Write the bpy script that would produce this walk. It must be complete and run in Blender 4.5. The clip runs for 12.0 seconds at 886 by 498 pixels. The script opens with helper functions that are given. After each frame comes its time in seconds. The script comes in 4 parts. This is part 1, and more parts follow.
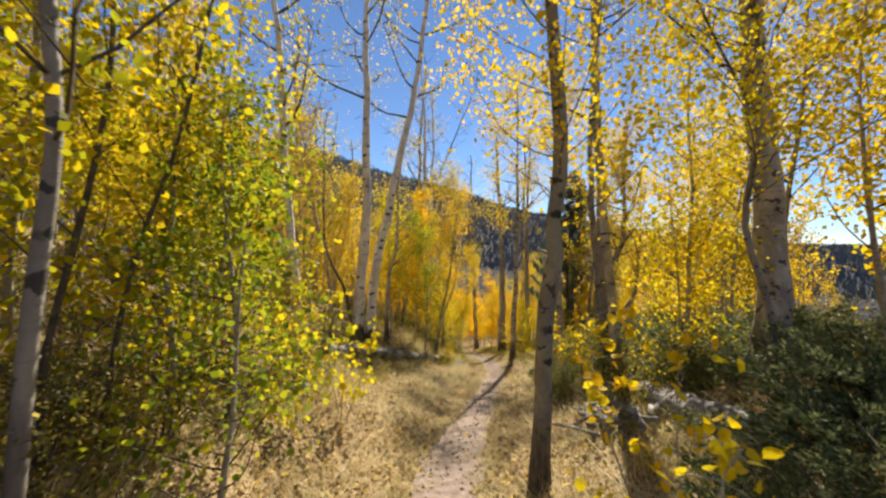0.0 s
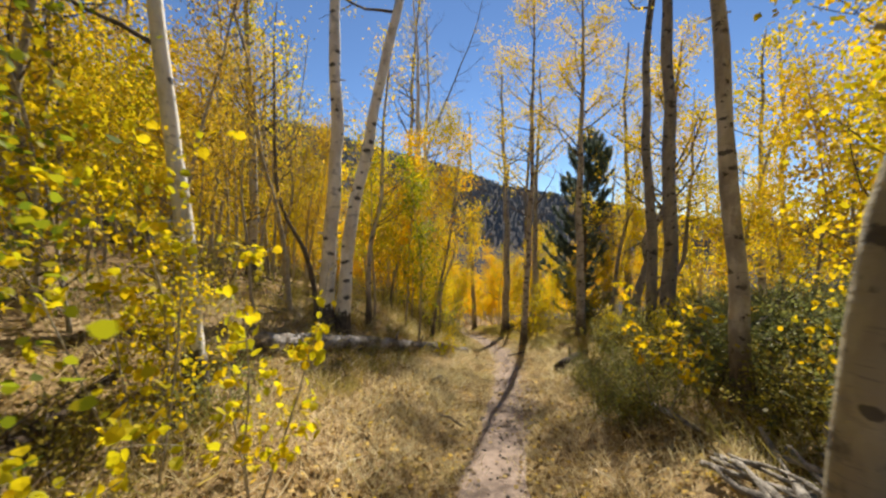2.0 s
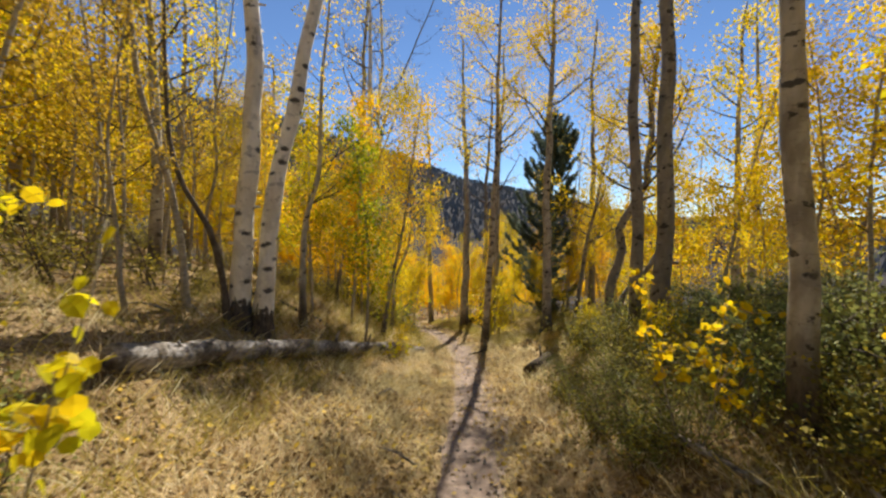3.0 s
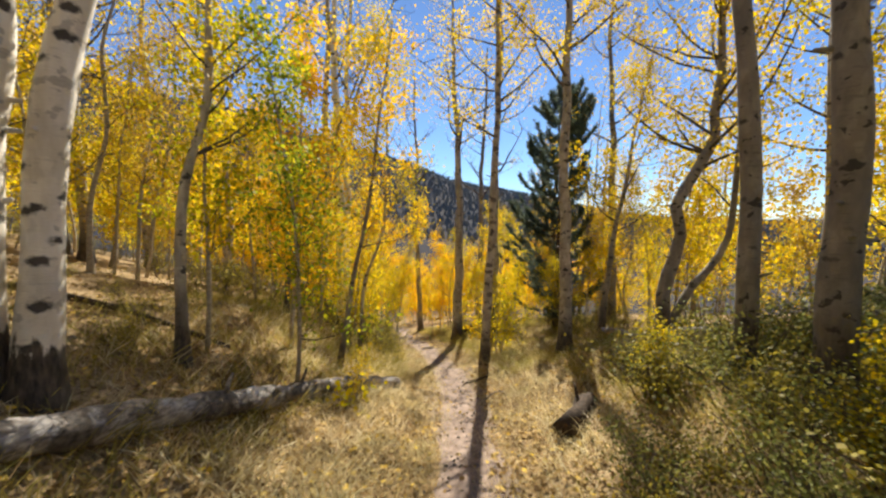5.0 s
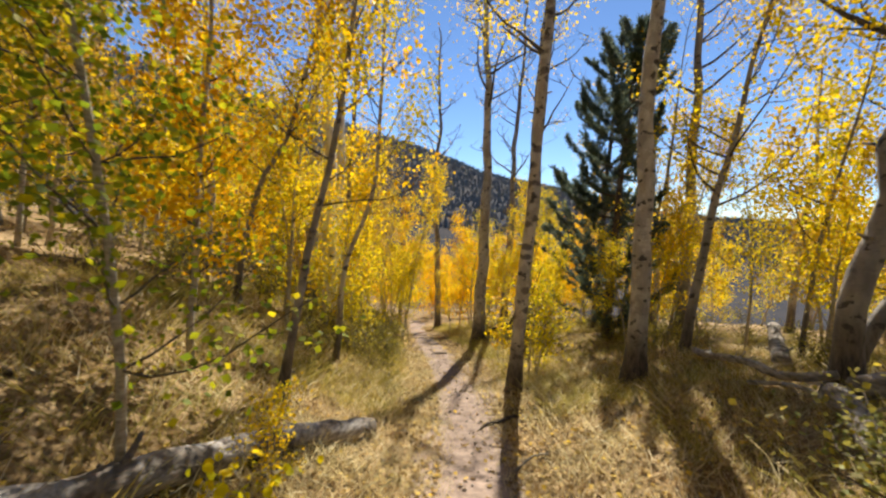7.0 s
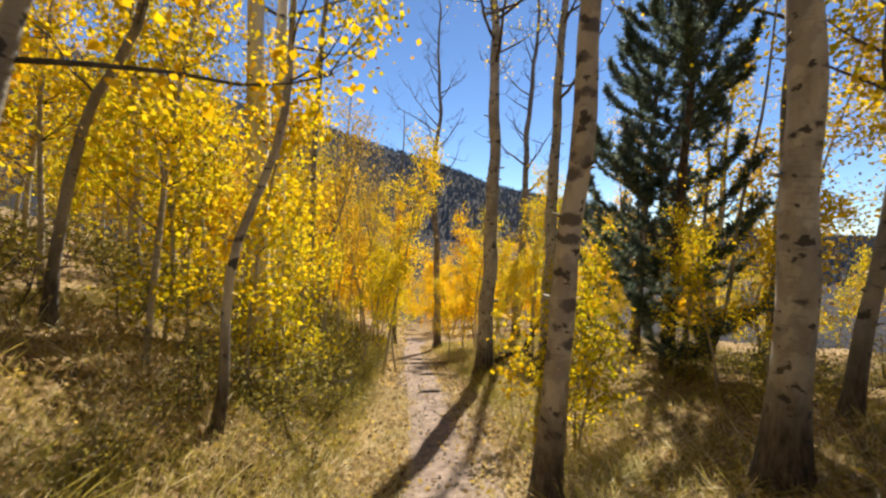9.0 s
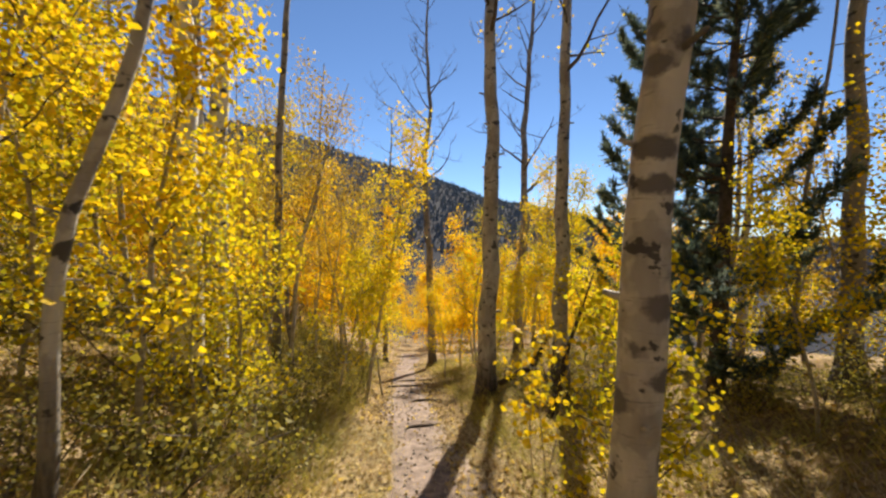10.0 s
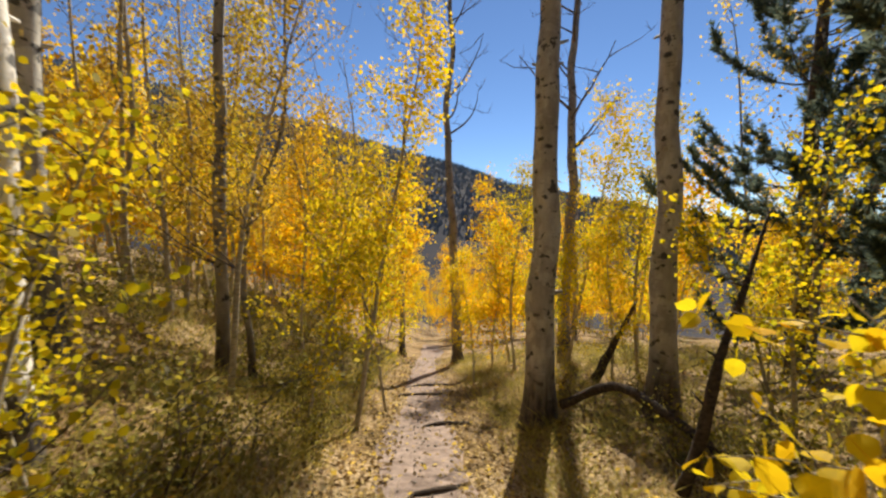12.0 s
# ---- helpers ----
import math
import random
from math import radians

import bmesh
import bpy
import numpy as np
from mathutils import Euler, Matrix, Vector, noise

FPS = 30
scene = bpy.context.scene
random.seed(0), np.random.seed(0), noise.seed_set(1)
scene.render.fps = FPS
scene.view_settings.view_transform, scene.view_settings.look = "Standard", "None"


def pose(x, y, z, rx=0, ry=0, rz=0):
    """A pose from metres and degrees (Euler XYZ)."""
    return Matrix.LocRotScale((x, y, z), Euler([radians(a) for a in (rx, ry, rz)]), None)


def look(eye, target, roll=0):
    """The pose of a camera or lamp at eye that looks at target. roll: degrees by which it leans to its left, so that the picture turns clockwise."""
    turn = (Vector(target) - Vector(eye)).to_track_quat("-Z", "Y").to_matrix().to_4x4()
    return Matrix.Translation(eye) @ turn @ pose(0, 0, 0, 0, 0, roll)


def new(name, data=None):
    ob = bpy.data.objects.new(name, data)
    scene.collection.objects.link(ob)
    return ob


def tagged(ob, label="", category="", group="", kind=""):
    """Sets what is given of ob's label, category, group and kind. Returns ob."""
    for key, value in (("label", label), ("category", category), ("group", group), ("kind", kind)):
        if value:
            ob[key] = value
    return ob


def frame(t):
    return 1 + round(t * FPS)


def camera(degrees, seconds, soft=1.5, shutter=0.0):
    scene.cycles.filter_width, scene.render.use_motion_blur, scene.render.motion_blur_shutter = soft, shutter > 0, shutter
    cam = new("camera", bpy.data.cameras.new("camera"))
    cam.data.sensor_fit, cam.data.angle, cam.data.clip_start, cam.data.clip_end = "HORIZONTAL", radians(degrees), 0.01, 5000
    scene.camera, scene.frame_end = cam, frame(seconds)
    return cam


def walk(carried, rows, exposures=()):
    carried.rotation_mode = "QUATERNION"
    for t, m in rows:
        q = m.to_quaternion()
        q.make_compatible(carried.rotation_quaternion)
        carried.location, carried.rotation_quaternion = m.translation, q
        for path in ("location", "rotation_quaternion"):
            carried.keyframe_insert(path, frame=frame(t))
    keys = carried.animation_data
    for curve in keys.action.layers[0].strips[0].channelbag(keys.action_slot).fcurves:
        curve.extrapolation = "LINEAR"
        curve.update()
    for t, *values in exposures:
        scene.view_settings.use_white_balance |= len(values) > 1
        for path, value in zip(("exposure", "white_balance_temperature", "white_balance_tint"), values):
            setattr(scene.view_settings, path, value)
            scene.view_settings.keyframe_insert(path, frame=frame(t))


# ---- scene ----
# The camera and its walk
cam = camera(94.5, 12.0, soft=2.4, shutter=0.25)
METRES, EYE, TILT, LEAN, TURN = 15.5, 1.5, 0.0, 0.0, 0.0
ROWS = [
    (0.0, 0.0, 0.0, 0.0, -0.0, -0.0, 0.0),
    (0.5, -0.0049, 0.0401, -0.0066, -1.32, -0.3, 1.18),
    (1.0, -0.0104, 0.0808, -0.0129, -2.77, -0.61, 0.88),
    (1.5, -0.0105, 0.1224, -0.0183, -1.27, -1.41, 0.69),
    (2.0, -0.0088, 0.1643, -0.0273, -1.03, -3.17, -0.11),
    (2.5, -0.0064, 0.2061, -0.0347, -5.56, -4.13, -1.14),
    (4.5, 0.0217, 0.3703, -0.0607, -8.06, -4.33, -0.85),
    (5.0, 0.0307, 0.4128, -0.0677, -7.89, -3.83, -0.44),
    (5.5, 0.0399, 0.4529, -0.0747, -7.19, -5.23, -2.45),
    (6.0, 0.0497, 0.4926, -0.082, -5.36, -5.79, -2.75),
    (6.5, 0.0525, 0.5312, -0.0888, -4.37, -5.45, -2.74),
    (7.0, 0.0626, 0.5708, -0.0955, -4.0, -5.09, -2.35),
    (9.0, 0.0943, 0.7337, -0.1257, -2.81, -3.34, -2.21),
    (9.5, 0.0971, 0.7752, -0.1334, -3.04, -1.68, -0.94),
    (10.0, 0.1026, 0.8146, -0.1429, -3.58, -1.44, -0.92),
    (10.5, 0.1053, 0.8532, -0.1494, -1.3, -0.91, -0.59),
    (11.0, 0.1108, 0.8944, -0.1587, 1.3, -1.02, -0.25),
    (11.5, 0.11, 0.9336, -0.1693, 1.57, -2.47, 0.38),
    (12.0, 0.1112, 0.9716, -0.176, 0.0, -3.11, -0.37),
]
walk(cam, [(t, pose(0, 0, EYE, TILT, LEAN, TURN) @ pose(METRES * x, METRES * y, METRES * z, 90 + pitch, roll, yaw)) for t, x, y, z, yaw, pitch, roll in ROWS],
     exposures=[(0.0, 1.05), (1.5, 0.88), (2.5, 0.86), (5.0, 1.16), (7.0, 1.12), (9.5, 1.05), (12.0, 0.89)])

# World and sun: a clear autumn noon, the sun ahead and to the right
SUN_AZ, SUN_EL = 17.0, 41.0
world = bpy.data.worlds.new("sky")
scene.world = world
world.use_nodes = True
wn = world.node_tree
sky = wn.nodes.new("ShaderNodeTexSky")
sky.sky_type, sky.sun_disc = "NISHITA", False
sky.sun_elevation, sky.sun_rotation = radians(SUN_EL), radians(SUN_AZ)
sky.altitude, sky.air_density, sky.dust_density, sky.ozone_density = 2500, 1.05, 0.0, 6.0
wn.nodes["Background"].inputs["Strength"].default_value = 0.068
wn.links.new(sky.outputs[0], wn.nodes["Background"].inputs["Color"])
sun_data = bpy.data.lights.new("sun", "SUN")
sun_data.energy, sun_data.angle, sun_data.color = 4.6, radians(0.53), (1.0, 0.92, 0.78)
sun_lamp = new("sun", sun_data)
sun_lamp.matrix_world = look((100 * math.sin(radians(SUN_AZ)) * math.cos(radians(SUN_EL)), 100 * math.cos(radians(SUN_AZ)) * math.cos(radians(SUN_EL)), 100 * math.sin(radians(SUN_EL))), (0, 0, 0))


# ---- materials ----
def nodes_of(name):
    m = bpy.data.materials.new(name)
    m.use_nodes = True
    t = m.node_tree
    return m, t, t.nodes["Principled BSDF"]


def node(t, kind, **sets):
    n = t.nodes.new(kind)
    for key, value in sets.items():
        n.inputs[key.replace("_", " ")].default_value = value
    return n


def ramp(t, source, stops):
    n = t.nodes.new("ShaderNodeValToRGB")
    e = n.color_ramp.elements
    while len(e) < len(stops):
        e.new(0.5)
    for k, (at, c) in zip(e, stops):
        k.position, k.color = at, (*c, 1)
    t.links.new(source, n.inputs[0])
    return n.outputs[0]


def mixed(t, fac, a, b, how="MIX"):
    n = t.nodes.new("ShaderNodeMix")
    n.data_type, n.blend_type = "RGBA", how
    for sock, v in ((n.inputs[0], fac), (n.inputs[6], a), (n.inputs[7], b)):
        if isinstance(v, (int, float)):
            sock.default_value = v
        elif isinstance(v, tuple):
            sock.default_value = (*v, 1)
        else:
            t.links.new(v, sock)
    return n.outputs[2]


def coords(t, scale=(1, 1, 1)):
    c, m = t.nodes.new("ShaderNodeTexCoord"), t.nodes.new("ShaderNodeMapping")
    m.inputs["Scale"].default_value = scale
    t.links.new(c.outputs["Object"], m.inputs[0])
    return m.outputs[0]


def noisy(t, vec, scale, detail=4.0, rough=0.6):
    n = node(t, "ShaderNodeTexNoise", Scale=scale, Detail=detail, Roughness=rough)
    t.links.new(vec, n.inputs["Vector"])
    return n.outputs["Fac"]


def bumped(t, bsdf, height, strength, distance):
    n = node(t, "ShaderNodeBump", Strength=strength, Distance=distance)
    t.links.new(height, n.inputs["Height"])
    t.links.new(n.outputs[0], bsdf.inputs["Normal"])


def bark_material(name, pale, grey, dark, scars=0.5, rough_base=0.55, wear=1.0, eye_size=0.2, eye_colour=None):
    """Smooth pale bark with grey bands, dark eye scars and a furrowed foot."""
    m, t, b = nodes_of(name)
    c = coords(t)
    col = ramp(t, noisy(t, coords(t, (3, 3, 1.2)), 2.2, 5), [(0.35, grey), (0.6, pale)])
    streak = ramp(t, noisy(t, coords(t, (5, 5, 42)), 1.6, 3), [(0.60, (0, 0, 0)), (0.70, (1, 1, 1))])
    col = mixed(t, mixed(t, 0.45 * wear, (0, 0, 0), streak), col, dark)
    v = node(t, "ShaderNodeTexVoronoi", Scale=1.0, Randomness=1.0)
    t.links.new(coords(t, (4.0, 4.0, 7.0)), v.inputs["Vector"])
    wob = mixed(t, 0.25, v.outputs["Distance"], noisy(t, c, 26, 2))
    eye = ramp(t, wob, [(eye_size, (1, 1, 1)), (eye_size + 0.08, (0, 0, 0))])
    col = mixed(t, mixed(t, 1.0, eye, (scars, scars, scars), "MULTIPLY"), col, eye_colour or dark)
    patch = ramp(t, noisy(t, coords(t, (1, 1, 0.8)), 4.5, 3), [(0.5, (0, 0, 0)), (0.54, (1, 1, 1))])
    col = mixed(t, mixed(t, 0.4 * wear, (0, 0, 0), patch), col, (0.17, 0.14, 0.115))
    burl = ramp(t, noisy(t, coords(t, (1, 1, 1.3)), 7.5, 3), [(0.6, (0, 0, 0)), (0.63, (1, 1, 1))])
    col = mixed(t, mixed(t, 0.9 * wear, (0, 0, 0), burl), col, dark)
    sep = t.nodes.new("ShaderNodeSeparateXYZ")
    t.links.new(c, sep.inputs[0])
    add = t.nodes.new("ShaderNodeMath")
    add.operation = "MULTIPLY_ADD"
    t.links.new(noisy(t, coords(t, (6, 6, 1.5)), 2.5, 5), add.inputs[0])
    add.inputs[1].default_value = -0.6
    t.links.new(sep.outputs[2], add.inputs[2])
    foot = ramp(t, add.outputs[0], [(0.0, (1, 1, 1)), (rough_base, (0, 0, 0))])
    furrow = ramp(t, noisy(t, coords(t, (22, 22, 5)), 1.5, 4), [(0.35, (0.025, 0.02, 0.016)), (0.65, (0.14, 0.11, 0.08))])
    col = mixed(t, foot, col, furrow)
    t.links.new(col, b.inputs["Base Color"])
    b.inputs["Roughness"].default_value = 0.75
    bumped(t, b, mixed(t, 0.5, noisy(t, coords(t, (9, 9, 30)), 2, 4), furrow), 0.6, 0.02)
    return m


def leaf_material(name, stops, through_light=0.55, gloss=0.16):
    """Thin leaves that let the sun shine through; every leaf has its own tint."""
    m, t, b = nodes_of(name)
    geo = t.nodes.new("ShaderNodeNewGeometry")
    col = ramp(t, geo.outputs["Random Per Island"], stops)
    patch = ramp(t, noisy(t, coords(t), 1.3, 2), [(0.35, (0.8, 0.86, 0.8)), (0.65, (1.0, 1.0, 1.0))])
    col = mixed(t, 1.0, col, patch, "MULTIPLY")
    b.inputs["Roughness"].default_value = 0.55
    b.inputs["Specular IOR Level"].default_value = gloss
    t.links.new(col, b.inputs["Base Color"])
    tr, mx = t.nodes.new("ShaderNodeBsdfTranslucent"), t.nodes.new("ShaderNodeMixShader")
    mx.inputs[0].default_value = through_light
    t.links.new(col, tr.inputs["Color"])
    t.links.new(b.outputs[0], mx.inputs[1])
    t.links.new(tr.outputs[0], mx.inputs[2])
    t.links.new(mx.outputs[0], t.nodes["Material Output"].inputs["Surface"])
    return m


def plain_material(name, a, b_col, scale=8.0, roughness=0.9, bump=0.4, stretch=(1, 1, 1), depth=0.02):
    m, t, b = nodes_of(name)
    c = coords(t, stretch)
    f = noisy(t, c, scale, 6)
    col = ramp(t, f, [(0.3, a), (0.7, b_col)])
    big = ramp(t, noisy(t, c, scale * 0.13, 3), [(0.3, (0.75, 0.75, 0.75)), (0.7, (1, 1, 1))])
    t.links.new(mixed(t, 1.0, col, big, "MULTIPLY"), b.inputs["Base Color"])
    b.inputs["Roughness"].default_value = roughness
    b.inputs["Specular IOR Level"].default_value = 0.2
    bumped(t, b, noisy(t, c, scale * 2.5, 5), bump, depth)
    return m


BARK = bark_material("aspen_bark", (0.5, 0.455, 0.37), (0.29, 0.255, 0.2), (0.03, 0.025, 0.02), 0.95)
# darker copy of the aspen bark; shade of backlit trunks is in its colour
BARK_SHADED = bark_material("shaded_aspen_bark", (0.31, 0.275, 0.22), (0.16, 0.142, 0.115), (0.03, 0.026, 0.022), 0.85)
BARK_GREY = bark_material("tan_aspen_bark", (0.34, 0.3, 0.2), (0.2, 0.175, 0.12), (0.025, 0.02, 0.017), 0.95, 0.5, 0.9, 0.27)
BARK_SCARRED = bark_material("scarred_aspen_bark", (0.54, 0.48, 0.38), (0.36, 0.31, 0.245), (0.035, 0.028, 0.024), 0.9, 0.55, 1.0, 0.33, (0.095, 0.078, 0.07))
BARK_WHITE = bark_material("white_aspen_bark", (0.85, 0.8, 0.7), (0.66, 0.6, 0.49), (0.03, 0.025, 0.02), 0.95, 0.04, 0.4, 0.25)
BARK_YOUNG = plain_material("young_bark", (0.24, 0.2, 0.14), (0.55, 0.49, 0.37), 14, 0.8, 0.3, (1, 1, 3))
TWIG = plain_material("twig_bark", (0.07, 0.055, 0.04), (0.2, 0.16, 0.12), 16, 0.85)
DEADWOOD = plain_material("weathered_wood", (0.09, 0.075, 0.06), (0.66, 0.6, 0.52), 9, 0.85, 1.0, (1, 1, 2.5), 0.05)


def log_material():
    m, t, b = nodes_of("weathered_log")
    c = coords(t)
    fibre = ramp(t, noisy(t, coords(t, (1, 1, 3)), 14, 6), [(0.32, (0.16, 0.14, 0.125)), (0.68, (0.55, 0.51, 0.46))])
    bark = ramp(t, noisy(t, c, 3.2, 5), [(0.47, (0, 0, 0)), (0.54, (1, 1, 1))])
    crust = ramp(t, noisy(t, c, 24, 4), [(0.35, (0.03, 0.025, 0.02)), (0.7, (0.2, 0.16, 0.12))])
    t.links.new(mixed(t, mixed(t, 0.85, (0, 0, 0), bark), fibre, crust), b.inputs["Base Color"])
    b.inputs["Roughness"].default_value = 0.85
    b.inputs["Specular IOR Level"].default_value = 0.2
    bumped(t, b, mixed(t, 0.5, noisy(t, coords(t, (1, 1, 3)), 30, 5), bark), 0.9, 0.03)
    return m


LOG = log_material()
DARKWOOD = plain_material("rotten_wood", (0.025, 0.02, 0.016), (0.14, 0.1, 0.07), 9, 0.9, 0.9, (1, 4, 4))
CONIFER_BARK = plain_material("conifer_bark", (0.05, 0.04, 0.03), (0.16, 0.12, 0.09), 12, 0.95, 0.8)
LEAF_GREEN = leaf_material("green_turning_leaves", [(0.0, (0.26, 0.28, 0.012)), (0.4, (0.48, 0.44, 0.012)), (0.75, (0.72, 0.55, 0.012)), (1.0, (0.85, 0.54, 0.01))], 0.66)
# green leaves, toned darker to stand in for shade on the near saplings
LEAF_SHADED_GREEN = leaf_material("shaded_green_leaves", [(0.0, (0.14, 0.2, 0.015)), (0.5, (0.29, 0.33, 0.016)), (0.85, (0.5, 0.47, 0.016)), (1.0, (0.7, 0.54, 0.013))], 0.58)
LEAF_LIME = leaf_material("lime_leaves", [(0.0, (0.37, 0.34, 0.013)), (0.5, (0.68, 0.51, 0.011)), (1.0, (0.85, 0.56, 0.011))], 0.64)
LEAF_YELLOW = leaf_material("yellow_leaves", [(0.0, (0.54, 0.46, 0.012)), (0.4, (0.82, 0.575, 0.01)), (1.0, (0.88, 0.525, 0.01))], 0.62)
LEAF_GOLD = leaf_material("golden_leaves", [(0.0, (0.86, 0.62, 0.01)), (0.5, (0.9, 0.54, 0.008)), (1.0, (0.9, 0.45, 0.008))], 0.64)
LEAF_RUST = leaf_material("rusty_leaves", [(0.0, (0.42, 0.26, 0.04)), (0.5, (0.62, 0.4, 0.04)), (1.0, (0.75, 0.48, 0.03))], 0.5)
LEAF_SHRUB = leaf_material("shrub_leaves", [(0.0, (0.16, 0.18, 0.05)), (0.5, (0.28, 0.29, 0.08)), (0.9, (0.36, 0.33, 0.09)), (1.0, (0.5, 0.42, 0.09))], 0.4)
LEAF_OLIVE = leaf_material("olive_shrub_leaves", [(0.0, (0.14, 0.12, 0.035)), (0.6, (0.3, 0.25, 0.045)), (1.0, (0.6, 0.46, 0.05))], 0.5)


def piece_material(name, stops):
    m = leaf_material(name, stops, 0.6)
    t = m.node_tree
    info = t.nodes.new("ShaderNodeObjectInfo")
    t.links.new(info.outputs["Random"], t.nodes["Color Ramp"].inputs[0])
    return m


LEAF_PIECE = piece_material("single_yellow_leaves", [(0.0, (0.75, 0.58, 0.015)), (0.5, (0.88, 0.62, 0.01)), (1.0, (0.9, 0.52, 0.01))])
LEAF_PIECE_LIME = piece_material("single_lime_leaves", [(0.0, (0.5, 0.48, 0.015)), (0.5, (0.78, 0.64, 0.012)), (1.0, (0.88, 0.6, 0.012))])
NEEDLES = leaf_material("conifer_needles", [(0.0, (0.07, 0.1, 0.085)), (0.6, (0.13, 0.165, 0.125)), (1.0, (0.24, 0.26, 0.17))], 0.42, 0.1)
JUNIPER = leaf_material("juniper_sprays", [(0.0, (0.07, 0.09, 0.03)), (0.55, (0.17, 0.19, 0.07)), (0.9, (0.3, 0.3, 0.13)), (1.0, (0.42, 0.4, 0.2))], 0.4, 0.2)
GRASS = leaf_material("dry_grass_blades", [(0.0, (0.56, 0.42, 0.2)), (0.5, (0.83, 0.68, 0.4)), (1.0, (0.92, 0.81, 0.58))], 0.45, 0.06)
GRASS_GREEN = leaf_material("late_green_grass", [(0.0, (0.26, 0.23, 0.05)), (0.6, (0.48, 0.39, 0.09)), (1.0, (0.68, 0.52, 0.15))], 0.45)
LITTER = leaf_material("fallen_leaves", [(0.0, (0.13, 0.075, 0.03)), (0.5, (0.34, 0.22, 0.085)), (0.85, (0.56, 0.4, 0.16)), (1.0, (0.78, 0.52, 0.06))], 0.25, 0.04)


def soil_material():
    m, t, b = nodes_of("forest_floor")
    c = coords(t)
    fine = ramp(t, noisy(t, c, 30, 6), [(0.3, (0.12, 0.08, 0.042)), (0.5, (0.32, 0.23, 0.125)), (0.72, (0.55, 0.42, 0.25))])
    mid = ramp(t, noisy(t, c, 0.9, 4), [(0.4, (0.6, 0.55, 0.45)), (0.6, (1, 1, 1))])
    col = mixed(t, 1.0, fine, mid, "MULTIPLY")
    # farther off: brush and woods on the valley sides, haze mixed into their colours
    geo, ln = t.nodes.new("ShaderNodeNewGeometry"), t.nodes.new("ShaderNodeVectorMath")
    ln.operation = "LENGTH"
    t.links.new(geo.outputs["Position"], ln.inputs[0])
    far = t.nodes.new("ShaderNodeMapRange")
    far.inputs["From Min"].default_value, far.inputs["From Max"].default_value = 38, 75
    t.links.new(ln.outputs["Value"], far.inputs["Value"])
    woods = ramp(t, noisy(t, c, 0.02, 8, 0.7), [(0.35, (0.034, 0.037, 0.045)), (0.5, (0.053, 0.051, 0.055)), (0.66, (0.072, 0.062, 0.058)), (0.8, (0.14, 0.1, 0.055))])
    col = mixed(t, far.outputs[0], col, woods)
    t.links.new(col, b.inputs["Base Color"])
    b.inputs["Roughness"].default_value = 1.0
    b.inputs["Specular IOR Level"].default_value = 0.05
    bumped(t, b, noisy(t, c, 22, 6), 0.8, 0.03)
    return m


SOIL = soil_material()
TRAIL = plain_material("trodden_dirt", (0.16, 0.115, 0.09), (0.4, 0.305, 0.245), 9, 0.95, 0.7)
PEBBLE = plain_material("pebbles", (0.2, 0.17, 0.14), (0.42, 0.36, 0.3), 20, 0.9, 0.4)
# lightened grey-blue tones carry the haze over the distant conifers
HILLWOOD = leaf_material("hazy_far_conifers", [(0.0, (0.13, 0.15, 0.165)), (0.6, (0.21, 0.21, 0.22)), (0.92, (0.27, 0.24, 0.2)), (1.0, (0.38, 0.27, 0.12))], 0.1, 0.0)


# ---- ground ----
def path_x(y):
    return np.interp(y, [-30, 0, 1.9, 3.2, 5.7, 8.2, 11.4, 12.6, 15, 18, 23, 30, 60], [0.4, 0.0, -0.16, -0.1, 0.34, 0.81, 1.46, 1.6, 1.7, 1.6, 1.3, 1.2, 1.5])


def path_z(y):
    return np.interp(y, [-60, 0, 18, 45, 100], [7.0, 0, -3.24, -9.2, -18])


def lump(x, y):
    return 0.05 * np.sin(1.7 * x + 0.6 * y) * np.sin(1.3 * y - 0.4 * x) + 0.03 * np.sin(3.9 * x - 1.2 * y) + 0.025 * np.sin(4.4 * y + 2.1 * x)


def near_z(x, y):
    o = x - path_x(y)
    left = 0.40 * np.clip(-o - 0.55, 0, 1.55) + 0.62 * np.clip(-o - 2.1, 0, 1.2) + 0.26 * np.clip(-o - 3.3, 0, 60)
    r = np.interp(y, [0, 9, 12, 15, 30], [0.3, 0.36, 0.32, 0.22, 0.15])
    right = r * np.clip(o - 0.6, 0, 2.6) + 0.04 * np.clip(o - 3.2, 0, 6) - 0.12 * np.clip(o - 10, 0, 60)
    hump = 0.2 * np.exp(-((x - 2.55) ** 2 + (y - 14.05) ** 2) / 0.5)
    return path_z(y) + left + right + hump + lump(x, y) * np.clip((np.abs(o) - 0.3) * 1.5, 0.15, 1)


def ground_z(x, y):
    x, y = np.asarray(x, float), np.asarray(y, float)
    dx, dy = x - 1.0, y - 8.0
    r, az = np.hypot(dx, dy), np.degrees(np.arctan2(dx, dy))
    el = np.interp(az, [-180, -90, -40, -15, -7, 9, 20, 38, 60, 90, 180], [9, 17, 15.5, 13, 11, 5.6, 3.2, 0.8, 0.6, 2, 9])
    top = 650 * np.tan(np.radians(el)) + 5 * np.sin(az * 0.12) + 2.5 * np.sin(az * 0.33 + 1)
    rise = np.clip((r - 170) / 480, 0, 1)
    far = -26 + (top + 26) * rise ** 1.15 - np.clip(r - 650, 0, 2400) * 0.02
    s = np.clip((r - 40) / 90, 0, 1)
    s = s * s * (3 - 2 * s)
    return near_z(x, y) * (1 - s) + far * s


def gz(x, y):
    return float(ground_z(x, y))


